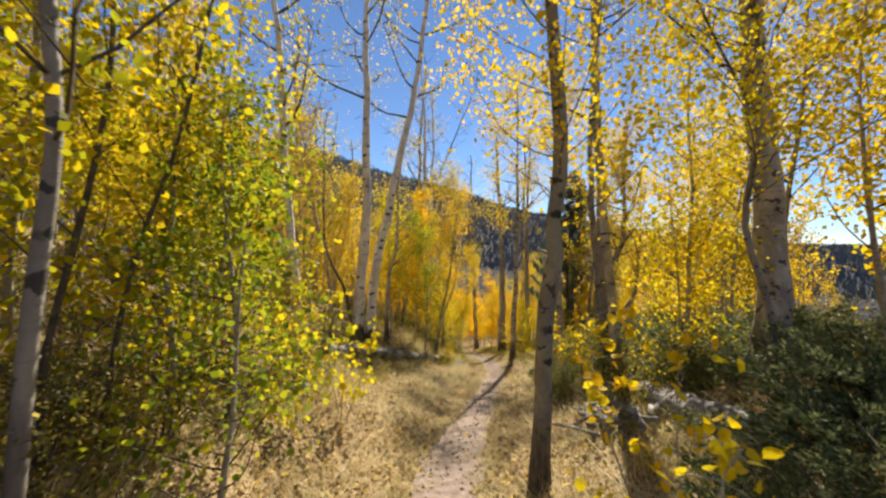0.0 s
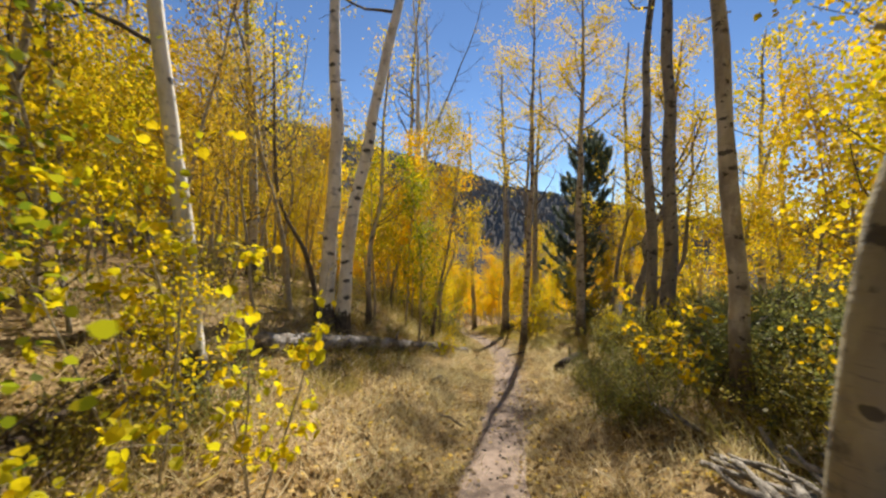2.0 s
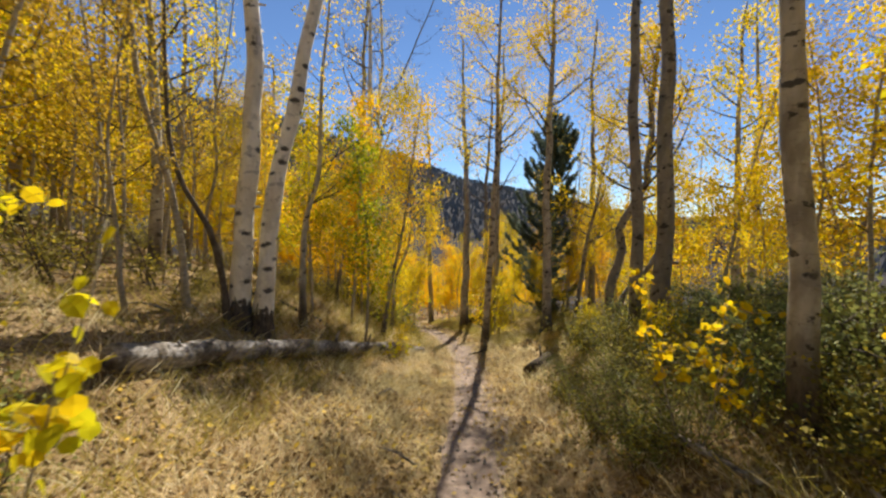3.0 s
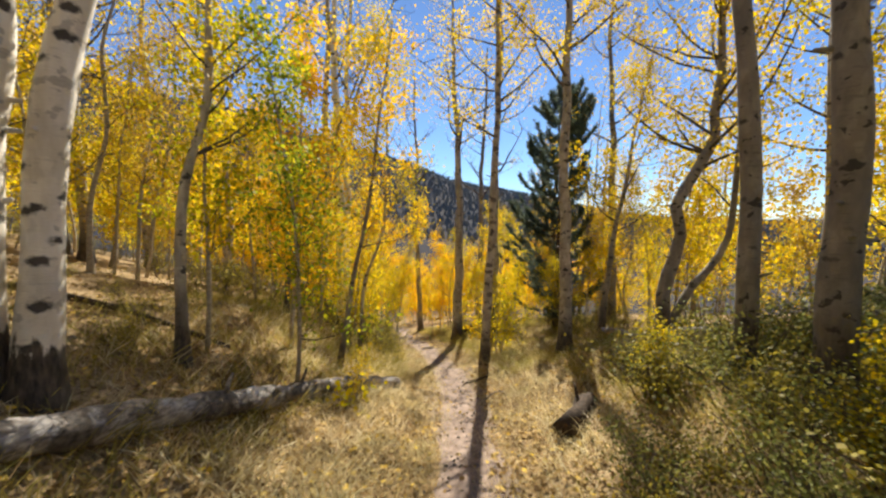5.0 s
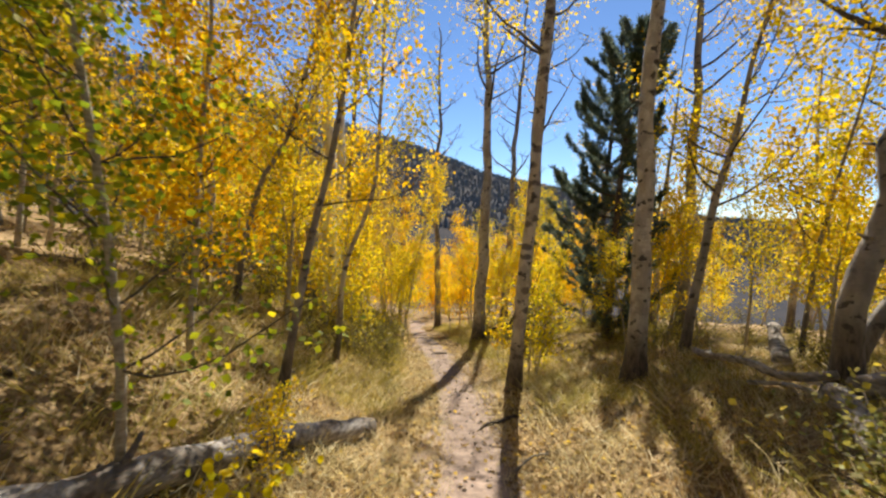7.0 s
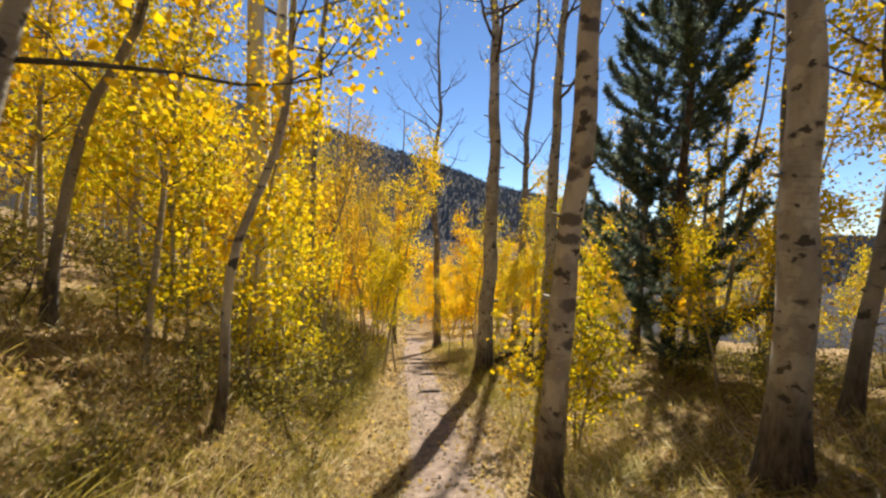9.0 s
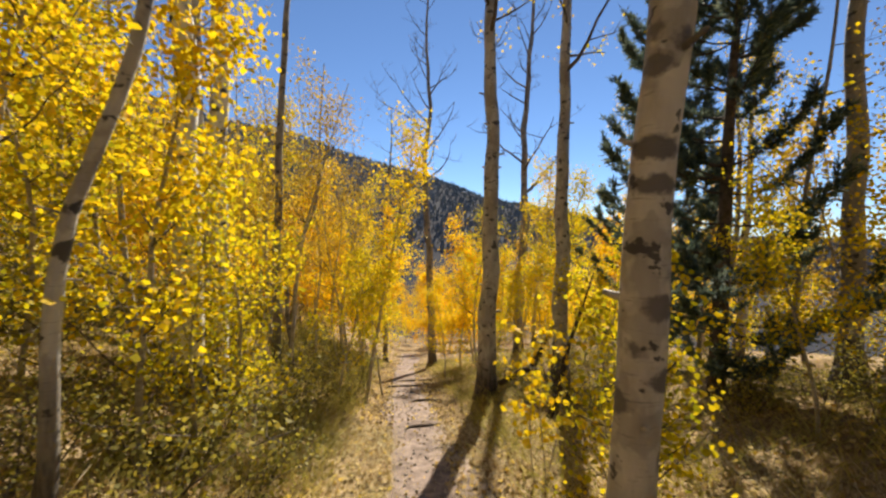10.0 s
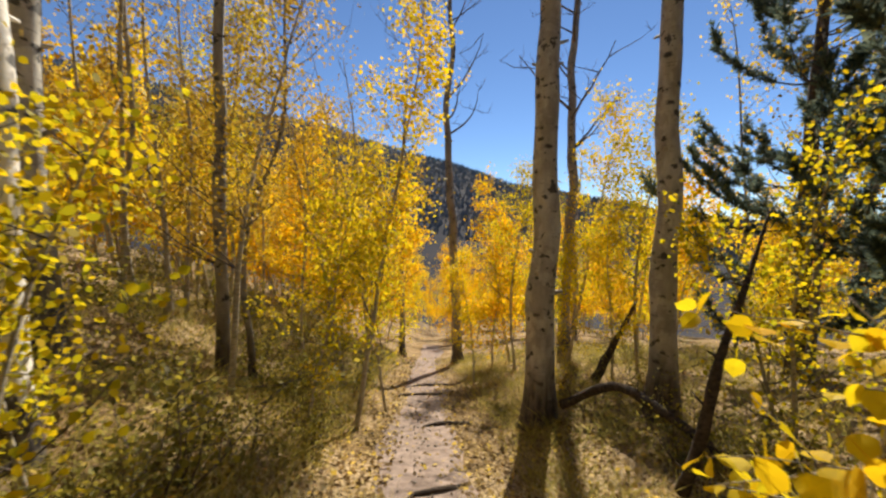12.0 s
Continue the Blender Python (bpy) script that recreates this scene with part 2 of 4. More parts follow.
def mesh_of(name, verts, faces, material, smooth=False):
    me = bpy.data.meshes.new(name)
    me.from_pydata([tuple(v) for v in verts], [], faces)
    me.materials.append(material)
    if smooth:
        me.polygons.foreach_set("use_smooth", [True] * len(me.polygons))
    me.update()
    return me


def mesh_even(name, verts, sides, material):
    """A mesh whose faces all have the same number of corners, one after another."""
    n = len(verts)
    me = bpy.data.meshes.new(name)
    me.vertices.add(n)
    me.vertices.foreach_set("co", np.asarray(verts, np.float32).ravel())
    me.loops.add(n)
    me.loops.foreach_set("vertex_index", np.arange(n, dtype=np.int32))
    me.polygons.add(n // sides)
    me.polygons.foreach_set("loop_start", np.arange(0, n, sides, dtype=np.int32))
    me.materials.append(material)
    me.update(calc_edges=True)
    return me


def part(name, me, parent, label=""):
    ob = new(name, me)
    ob.parent = parent
    return tagged(ob, label)


def thing(name, x, y, z, label, category, group="", kind=""):
    ob = new(name)
    ob.empty_display_size = 0.2
    ob.location = (x, y, z)
    return tagged(ob, label, category, group, kind)


def build_ground():
    radii = np.concatenate([[0.0], np.geomspace(0.25, 3000, 170)])
    n = 360
    ang = np.linspace(0, 2 * np.pi, n, endpoint=False)
    verts, faces = [(1.0, 8.0, gz(1, 8))], []
    for r in radii[1:]:
        x, y = 1 + r * np.sin(ang), 8 + r * np.cos(ang)
        verts.extend(zip(x, y, ground_z(x, y)))
    for k in range(n):
        faces.append((0, 1 + (k + 1) % n, 1 + k))
    for i in range(len(radii) - 2):
        a, b = 1 + i * n, 1 + (i + 1) * n
        for k in range(n):
            j = (k + 1) % n
            faces.append((a + k, a + j, b + j, b + k))
    ob = new("ground", mesh_of("ground", verts, faces, SOIL, True))
    tagged(ob, "sloping forest floor of dry soil, straw and leaf litter", "ground", kind="structure")
    # the trodden trail lies just above it
    ys = np.arange(-6, 34, 0.14)
    cols = 9
    verts, faces = [], []
    for i, y in enumerate(ys):
        c = path_x(y) + 0.06 + 0.1 * math.sin(y * 0.9)
        w = np.interp(y, [0, 8, 13, 20], [0.36, 0.38, 0.52, 0.46]) + 0.06 * math.sin(y * 1.7) + 0.06 * noise.noise((y * 1.3, 0, 3))
        for k in range(cols):
            u = -1 + 2 * k / (cols - 1)
            x = c + u * w + (0.10 * noise.noise((y * 3.1, u * 2, 0)) if abs(u) > 0.9 else 0)
            dip = 0.014 if abs(u) < 0.95 else -0.03
            verts.append((x, y, gz(x, y) + dip + 0.012 * noise.noise((x * 5, y * 5, 1))))
        if i:
            a = (i - 1) * cols
            faces.extend((a + k, a + k + 1, a + cols + k + 1, a + cols + k) for k in range(cols - 1))
    tagged(new("trail", mesh_of("trail", verts, faces, TRAIL, True)), "narrow trodden dirt trail, pinkish tan and dusty", "trail", kind="structure")


build_ground()


# ---- growing things ----
def tube(verts, faces, pts, radii, n=6):
    pts = [Vector(p) for p in pts]
    base = len(verts)
    side = Vector((1, 0.3, 0))
    for i, p in enumerate(pts):
        d = (pts[min(i + 1, len(pts) - 1)] - pts[max(i - 1, 0)]).normalized()
        if abs(d.dot(side)) > 0.9:
            side = Vector((0.2, 1, 0.3))
        u = (side - d * side.dot(d)).normalized()
        v = d.cross(u)
        for k in range(n):
            a = 2 * math.pi * k / n
            verts.append(p + (u * math.cos(a) + v * math.sin(a)) * radii[i])
    for i in range(len(pts) - 1):
        for k in range(n):
            a, b = base + i * n + k, base + i * n + (k + 1) % n
            faces.append((a, b, b + n, a + n))
    faces.append(tuple(base + (len(pts) - 1) * n + k for k in range(n)))
    faces.append(tuple(base + k for k in reversed(range(n))))


def spline(points, step):
    """Points along a smooth line through those given."""
    p = [Vector(q) for q in points]
    p = [p[0] * 2 - p[1], *p, p[-1] * 2 - p[-2]]
    out = []
    for i in range(1, len(p) - 2):
        m = max(1, int((p[i + 1] - p[i]).length / step))
        for k in range(m):
            t = k / m
            out.append(0.5 * (2 * p[i] + (p[i + 1] - p[i - 1]) * t + (2 * p[i - 1] - 5 * p[i] + 4 * p[i + 1] - p[i + 2]) * t * t + (3 * p[i] - p[i - 1] - 3 * p[i + 1] + p[i + 2]) * t ** 3))
    return out + [p[-2]]


def wander(rng, start, way, length, steps, bend, lift):
    p, d = Vector(start), Vector(way).normalized()
    out = [p.copy()]
    for _ in range(steps):
        d = (d + Vector((rng.uniform(-bend, bend), rng.uniform(-bend, bend), rng.uniform(-bend, bend) + lift))).normalized()
        p = p + d * (length / steps)
        out.append(p.copy())
    return out


def leaf_mesh(name, centres, size, material, seed, sides=4, flat=0.0):
    r = np.random.RandomState(seed)
    n = len(centres)
    c = np.asarray(centres)
    nrm = r.normal(size=(n, 3))
    nrm[:, 2] += flat * np.sign(nrm[:, 2] + 1e-6)
    nrm /= np.linalg.norm(nrm, axis=1)[:, None]
    t = np.cross(nrm, r.normal(size=(n, 3)))
    t /= np.linalg.norm(t, axis=1)[:, None]
    b = np.cross(nrm, t)
    s = (size * r.uniform(0.65, 1.25, n))[:, None] * 0.5
    if sides == 4:
        shape = ((-0.92, -0.3), (0.2, -0.88), (1.0, 0.12), (-0.1, 0.88))
    else:
        shape = ((-0.95, 0), (-0.45, -0.8), (0.35, -0.72), (1.1, 0), (0.35, 0.72), (-0.45, 0.8))
    v = np.stack([c + t * s * a + b * s * e + nrm * s * (0.18 * abs(e)) for a, e in shape], axis=1)
    return mesh_even(name, v.reshape(-1, 3), sides, material)


def crown_of(rng, trunk, r_at, start, count, length, leafy_from=0.25, lift=0.12, twigs=4, bend=0.22, fine=0, n1=5, n2=4, stout=0.42):
    """Branches off a trunk line: one tube mesh for each limb, and the points of the twigs on which leaves sit."""
    limbs, spots = [], []
    n = len(trunk)
    for i in range(count):
        verts, faces = [], []
        f = start + (0.98 - start) * (i + rng.random()) / count
        k = min(n - 2, int(f * (n - 1)))
        p = trunk[k]
        a = rng.uniform(0, 2 * math.pi)
        reach = length * (1.15 - 0.75 * (f - start) / (1 - start)) * rng.uniform(0.6, 1.15)
        way = Vector((math.cos(a), math.sin(a), rng.uniform(0.15, 0.7)))
        line = wander(rng, p, way, reach, 6, bend, lift)
        r0 = max(0.006, min(r_at(f) * stout, 0.012 + reach * 0.014))
        tube(verts, faces, line, [r0 * (1 - 0.8 * j / 6) for j in range(7)], n1)
        for j in range(twigs):
            q = line[rng.randint(2, 6)]
            w2 = Vector((rng.uniform(-1, 1), rng.uniform(-1, 1), rng.uniform(-0.2, 0.8)))
            tw = wander(rng, q, w2, reach * rng.uniform(0.2, 0.45), 4, 0.3, lift * 0.5)
            tube(verts, faces, tw, [r0 * 0.4 * (1 - 0.75 * m / 4) for m in range(5)], n2)
            spots.extend(tw[1:])
            for _ in range(fine):
                s = wander(rng, tw[rng.randint(1, 4)], (rng.uniform(-1, 1), rng.uniform(-1, 1), rng.uniform(0, 1)), reach * rng.uniform(0.1, 0.25), 3, 0.3, 0.1)
                tube(verts, faces, s, [r0 * 0.2, r0 * 0.16, r0 * 0.12, r0 * 0.07], 3)
        spots.extend(line[int(6 * leafy_from) + 1:])
        limbs.append((verts, faces))
    return limbs, spots


def spread_leaves(rng, spots, count, sigma, sag=0.0):
    out = []
    for _ in range(count):
        s = spots[rng.randrange(len(spots))]
        out.append((s[0] + rng.gauss(0, sigma), s[1] + rng.gauss(0, sigma), s[2] + rng.gauss(0, sigma) - sag))
    return out


def aspen(x, y, diam, height, via=(), seed=1, leaves=0, material=None, start=0.55, branches=14, reach=1.6, leaf=0.048, bark=None, label="", spread=0.13, twigs=4, wob=0.05, sides=4, stout=0.42):
    """A grown aspen: a pale trunk through the points given, limbs, and a thin crown. via: (x, y, z) on the trunk."""
    rng = random.Random(seed)
    z = gz(x, y)
    ob = thing("aspen_tree", x, y, z, label or "tall aspen with pale scarred bark and thin yellow crown", "tree", "aspens along the trail")
    pts = [Vector((0, 0, -0.25))] + [Vector((a - x, b - y, c - z)) for a, b, c in via]
    last = pts[-1]
    lean = (last - pts[-2]).normalized() if len(pts) > 1 else Vector((0, 0, 1))
    lean = (lean * 0.6 + Vector((0, 0, 1)) * 0.5).normalized()
    while last.z < height - 0.5:
        last = last + lean * min(1.3, height - last.z) + Vector((rng.uniform(-wob, wob), rng.uniform(-wob, wob), 0)) * 2
        pts.append(last)
    line = spline(pts, 0.22)
    n = len(line)
    for p in line:
        sway = diam * 0.06 * min(1, max(0, p.z))
        p.x += sway * (math.sin(p.z * 2.9 + seed) + 0.6 * math.sin(p.z * 5.3 + 2 * seed))
        p.y += sway * math.sin(p.z * 3.7 + 3 * seed)

    def r_at(f):
        return diam / 2 * (1 - 0.82 * f ** 1.15)
    verts, faces = [], []
    radii = []
    for i, p in enumerate(line):
        h = p.z
        radii.append(r_at(i / (n - 1)) * (1 + 0.5 * math.exp(-max(h, 0) / 0.22)) * (1 + 0.035 * math.sin(h * 5 + seed) + 0.03 * rng.uniform(-1, 1)))
    tube(verts, faces, line, radii, 14)
    for i, v in enumerate(verts):
        ring = i // 14
        k = 1 + 0.06 * noise.noise((v.x * 9 + seed, v.y * 9, v.z * 2.2))
        c = line[ring]
        verts[i] = c + (v - c) * k
    # broken stubs of old limbs
    for _ in range(int(5 + height)):
        i = rng.randrange(int(n * 0.12), int(n * 0.75))
        a = rng.uniform(0, 6.28)
        w = Vector((math.cos(a), math.sin(a), rng.uniform(-0.1, 0.5)))
        ln = rng.uniform(0.02, 0.10)
        tube(verts, faces, [line[i] + w * radii[i] * 0.7, line[i] + w * (radii[i] + ln)], [radii[i] * 0.22, radii[i] * 0.12], 6)
    part("trunk", mesh_of("trunk", verts, faces, bark or BARK, True), ob)
    limbs, spots = crown_of(rng, line, r_at, start, branches, reach, twigs=twigs, fine=3 if leaves < 300 else 2 if leaves < 1000 and diam > 0.2 else 0, n1=5 if diam > 0.12 else 3, n2=3, stout=stout)
    for bv, bf in limbs:
        part("branch", mesh_of("branch", bv, bf, TWIG, True), ob)
    if leaves:
        part("crown", leaf_mesh("crown", spread_leaves(rng, spots, leaves, spread), leaf, material, seed, sides), ob)
    return ob


def sapling_parts(seed, height, leaves, material, leaf=0.055, sigma=0.10, reach=0.7, start=0.15, sides=4, stems=1, fine=True):
    """Meshes of a young aspen, about its foot."""
    rng = random.Random(seed)
    trunks, bv, bf, spots = [], [], [], []
    for s in range(stems):
        a = rng.uniform(0, 6.28)
        foot = Vector((0.12 * math.cos(a), 0.12 * math.sin(a), -0.1)) * (1 if stems > 1 else 0.01)
        h = height * rng.uniform(0.75, 1.0) if s else height
        line = wander(rng, foot, Vector((rng.uniform(-0.15, 0.15), rng.uniform(-0.15, 0.15), 1)), h, 12, 0.11, 0.05)
        r0 = 0.007 + 0.0055 * h
        tv, tf = [], []
        tube(tv, tf, line, [r0 * (1 - 0.85 * i / 12) for i in range(13)], 7 if fine else 5)
        trunks.append(mesh_of("trunk", tv, tf, BARK_YOUNG, True))
        limbs, sp = crown_of(rng, line, lambda q: r0 * (1 - 0.85 * q), start, int(9 + 4.5 * h) if fine else int(4 + 2 * h), reach, 0.15, 0.1, 2 if fine else 1, 0.25, 0, 3, 3)
        for v, f in limbs:
            o = len(bv)
            bv.extend(v)
            bf.extend(tuple(i + o for i in q) for q in f)
        spots.extend(sp)
        spots.extend(line[7:])
    return (trunks, mesh_of("branches", bv, bf, TWIG, True),
            leaf_mesh("crown", spread_leaves(rng, spots, leaves, sigma * 0.72), leaf, material, seed, sides))


KINDS = {}


def sapling_kind(key, label, group, *args, **kw):
    KINDS[key] = (sapling_parts(*args, **kw), label, group)


def sapling(key, x, y, turn=0.0, size=1.0, lean=(0, 0)):
    (trunks, limbs, crown), label, group = KINDS[key]
    ob = thing("aspen_sapling", x, y, gz(x, y), label, "sapling", group)
    for trunk in trunks:
        part("trunk", trunk, ob)
    part("branchwork", limbs, ob)["kind"] = "stuff"
    part("crown", crown, ob)
    ob.rotation_euler = (radians(lean[0]), radians(lean[1]), radians(turn))
    ob.scale = (size, size, size * 1.0)
    return ob


GROVE = []


def distant(key, x, y, turn, size):
    """A sapling of the far groves, which are joined into one object."""
    GROVE.append((key, x, y, turn, size))


def build_groves():
    names = sorted({g[0] for g in GROVE})
    parts, slots, mats = [], [], [BARK_YOUNG]
    for k, key in enumerate(names):
        crown = KINDS[key][0][2]
        mats.append(crown.materials[0])
        co = np.empty(len(crown.vertices) * 3, np.float32)
        crown.vertices.foreach_get("co", co)
        co = co.reshape(-1, 3)
        height = float(co[:, 2].max())
        for _, x, y, turn, size in (g for g in GROVE if g[0] == key):
            c, n, z = math.cos(radians(turn)), math.sin(radians(turn)), gz(x, y)
            parts.append(np.stack([c * co[:, 0] - n * co[:, 1], n * co[:, 0] + c * co[:, 1], co[:, 2]], 1) * size + (x, y, z))
            slots.extend([k + 1] * (len(co) // 4))
            w, top = 0.03 * size, z + height * size * 0.9
            ring = [(x + w * math.cos(a), y + w * math.sin(a)) for a in (0, 1.571, 3.142, 4.712)]
            stem = []
            for i in range(4):
                p, q = ring[i], ring[(i + 1) % 4]
                stem.extend(((*p, z - 0.1), (*q, z - 0.1), (0.2 * q[0] + 0.8 * x, 0.2 * q[1] + 0.8 * y, top), (0.2 * p[0] + 0.8 * x, 0.2 * p[1] + 0.8 * y, top)))
            parts.append(np.array(stem))
            slots.extend([0] * 4)
    me = mesh_even("far_groves", np.concatenate(parts), 4, mats[0])
    for m in mats[1:]:
        me.materials.append(m)
    me.polygons.foreach_set("material_index", np.array(slots, np.int32))
    tagged(new("far_groves", me), "golden and lime aspen groves farther down the slope", "groves", kind="stuff")


# The grown trees beside the trail
aspen(-1.94, 9.14, 0.245, 11, [(-1.84, 9.1, 0.75), (-1.72, 9.15, 2.1), (-1.71, 9.13, 5.4)], 11, 1500, LEAF_LIME, 0.5, 16, 1.9, bark=BARK_WHITE, label="tall white aspen, one of a pair from one root")
aspen(-1.7, 9.2, 0.225, 10.5, [(-1.55, 9.2, 0.74), (-1.3, 9.25, 2.1), (-0.6, 9.3, 5.3)], 12, 1300, LEAF_LIME, 0.5, 14, 1.8, bark=BARK_WHITE, label="leaning white aspen with a dark scar, one of a pair")
aspen(2.4, 14.11, 0.185, 10, [(2.4, 14.1, -1.8), (2.48, 14.09, -0.05), (2.57, 14.07, 3.08)], 13, 7000, LEAF_YELLOW, 0.45, 24, 1.9, bark=BARK_SCARRED, label="slightly leaning aspen at the trail's edge, blotched bark")
aspen(2.8, 19.47, 0.33, 11, [(2.8, 19.47, -2.5), (2.82, 19.47, 0.68), (2.7, 19.49, 3.7)], 14, 900, LEAF_YELLOW, 0.55, 18, 1.6, label="straight aspen with dark foot and nearly bare limbs")
aspen(3.68, 9.6, 0.195, 10, [(3.62, 9.6, 0.9), (3.5, 9.68, 2.8), (3.5, 9.67, 4.5)], 15, 900, LEAF_YELLOW, 0.6, 12, 1.5, bark=BARK_SHADED)
aspen(3.42, 8.68, 0.225, 11, [(3.4, 8.66, 0.8), (3.36, 8.7, 2.3), (3.3, 8.73, 4.0)], 16, 900, LEAF_YELLOW, 0.6, 12, 1.6, bark=BARK_SHADED)
aspen(2.6, 6.02, 0.165, 10, [(2.5, 6.12, 0.96), (2.38, 6.22, 2.67)], 17, 900, LEAF_LIME, 0.45, 12, 1.6)
aspen(0.8, 3.44, 0.155, 8.5, [(0.83, 3.43, 0.23), (0.87, 3.4, 1.1), (0.93, 3.36, 1.45), (0.91, 3.37, 1.7), (0.95, 3.34, 2.05), (0.93, 3.36, 3.0)], 18, 11000, LEAF_YELLOW, 0.26, 36, 1.8, leaf=0.046, spread=0.18, stout=0.12, bark=BARK_GREY, label="crooked young aspen with a wavy trunk and black scars")
aspen(3.98, 13.96, 0.26, 10, [(3.96, 13.97, -0.3), (3.9, 14.02, 1.1), (3.9, 14.02, 3.4)], 19, 7500, LEAF_YELLOW, 0.55, 18, 1.8)
aspen(3.93, 19.08, 0.27, 11, [(3.93, 19.08, -2.7), (3.9, 19.09, 0.65), (3.92, 19.08, 3.5)], 20, 500, LEAF_YELLOW, 0.5, 12, 1.4)
aspen(4.93, 25.65, 0.34, 13, [(4.93, 25.6, -5.3), (4.9, 25.65, -2.5), (5.05, 25.65, -0.3), (4.95, 25.6, 2.5), (5.15, 25.6, 6.5)], 21, 0, None, 0.45, 18, 1.8, bark=BARK_SHADED, label="bare wavy aspen trunk without leaves")
aspen(2.16, 26.2, 0.28, 12.5, [(2.16, 26.2, -5), (2.0, 26.2, -1.5), (1.8, 26.25, 1.8), (1.95, 26.2, 3.5), (1.79, 26.25, 5.6)], 22, 0, None, 0.5, 18, 2.0, bark=BARK_SHADED, label="bare forked aspen without leaves")
aspen(0.5, 27.5, 0.18, 9.5, [(0.45, 27.5, 0)], 23, 0, None, 0.45, 16, 1.4, bark=BARK_SHADED, label="thin bare aspen without leaves")
aspen(-0.6, 16.68, 0.27, 11.5, [(-0.6, 16.68, -1.2), (-0.62, 16.68, 0.4), (-0.7, 16.66, 3.0), (-0.75, 16.66, 5.0)], 24, 900, LEAF_YELLOW, 0.55, 11, 1.6, bark=BARK_WHITE, label="thick pale aspen, cracked and hollow at the foot")
aspen(-0.53, 17.12, 0.21, 11, [(-0.52, 17.12, -1.0), (-0.5, 17.1, 1.5), (-0.48, 17.1, 4.5)], 124, 700, LEAF_YELLOW, 0.55, 10, 1.5, bark=BARK_WHITE, label="pale aspen growing close behind a cracked one")
aspen(-0.75, 19.6, 0.14, 13.5, [(-0.7, 19.6, 1.0), (-0.51, 19.6, 3.9), (-0.16, 19.6, 5.0), (0.3, 19.6, 6.2), (1.4, 19.6, 8.9)], 125, 0, None, 0.45, 20, 1.9, bark=BARK_SHADED, label="tall leaning aspen with bare upper limbs")
aspen(-1.3, 18.1, 0.24, 12, [(-1.2, 17.96, 0), (-1.21, 17.94, 1.9), (-1.0, 17.6, 5.0)], 25, 0, None, 0.45, 20, 2.0, label="tall aspen with bare upper limbs")
aspen(-2.05, 5.8, 0.15, 7.5, [(-2.08, 5.75, 1.1), (-2.2, 5.72, 2.4)], 26, 1600, LEAF_LIME, 0.4, 14, 1.5, bark=BARK_WHITE, label="slim white aspen with a dark seam")
aspen(-1.74, 1.6, 0.075, 6.5, [(-1.68, 1.6, 0.52), (-1.63, 1.6, 1.04), (-1.567, 1.6, 1.48), (-1.523, 1.6, 1.92), (-1.55, 1.6, 2.48), (-1.6, 1.62, 3.4)], 27, 2800, LEAF_GREEN, 0.32, 20, 1.4, leaf=0.046, bark=BARK_SHADED, label="slim bent tan aspen among green foliage")
aspen(-2.3, 2.3, 0.045, 4.6, [(-2.24, 2.3, 0.87), (-2.11, 2.3, 1.38), (-1.9, 2.3, 2.27)], 127, 1500, LEAF_GREEN, 0.3, 14, 0.9, leaf=0.046, bark=TWIG, label="thin dark leaning stem in green leaf")
aspen(-2.25, 2.65, 0.04, 4.4, [(-2.11, 2.65, 0.93), (-1.92, 2.65, 1.65), (-1.69, 2.65, 2.29)], 128, 1500, LEAF_LIME, 0.3, 14, 0.9, leaf=0.046, bark=TWIG, label="thin dark leaning stem in lime leaf")
aspen(4.52, 11.85, 0.21, 6.8, [(4.54, 11.85, -1.15), (4.5, 11.85, -0.6), (4.65, 11.85, -0.08), (4.73, 11.85, 0.3), (4.64, 11.85, 0.68), (4.93, 11.85, 1.2), (5.24, 11.85, 1.72), (5.2, 11.85, 2.05), (5.24, 11.85, 2.6)], 28, 6500, LEAF_YELLOW, 0.4, 24, 1.9, bark=BARK_SHADED, label="crooked aspen with an S-shaped trunk")
aspen(4.68, 11.95, 0.13, 5.6, [(4.75, 11.95, -1.0), (5.05, 11.95, -0.5), (5.3, 11.95, -0.25), (5.6, 11.95, 0.25), (5.7, 11.95, 1.2)], 129, 2600, LEAF_YELLOW, 0.45, 14, 1.4, bark=BARK_SHADED, label="dark crooked aspen stem bent sharply aside")
aspen(5.0, 14.5, 0.14, 6, [(5.04, 14.5, -1.9), (5.16, 14.5, -0.59), (5.31, 14.5, 0.48), (5.43, 14.5, 0.96)], 29, 4200, LEAF_YELLOW, 0.4, 18, 1.6, bark=BARK_SHADED, label="crooked aspen leaning from its foot")
aspen(3.65, 4.6, 0.34, 11, [(3.65, 4.55, 1.8), (3.54, 4.65, 3.2)], 30, 7500, LEAF_LIME, 0.3, 26, 2.1, stout=0.16)
aspen(3.0, 3.7, 0.07, 5.6, [(2.95, 3.7, 0.9), (2.75, 3.72, 1.7), (2.85, 3.7, 2.6)], 36, 6500, LEAF_LIME, 0.36, 24, 1.6, leaf=0.046, bark=BARK_SHADED, spread=0.18, label="slim crooked aspen with olive-yellow leaves")
aspen(4.6, 5.6, 0.09, 6, [(4.6, 5.6, 1.2), (4.75, 5.6, 2.4)], 37, 6000, LEAF_YELLOW, 0.32, 22, 1.8, bark=BARK_SHADED, spread=0.18, label="slim aspen with ochre-yellow leaves above junipers")
aspen(6.9, 17.3, 0.26, 10, [(6.9, 17.3, -1)], 31, 1600, LEAF_RUST, 0.5, 14, 1.6, bark=BARK_SHADED)
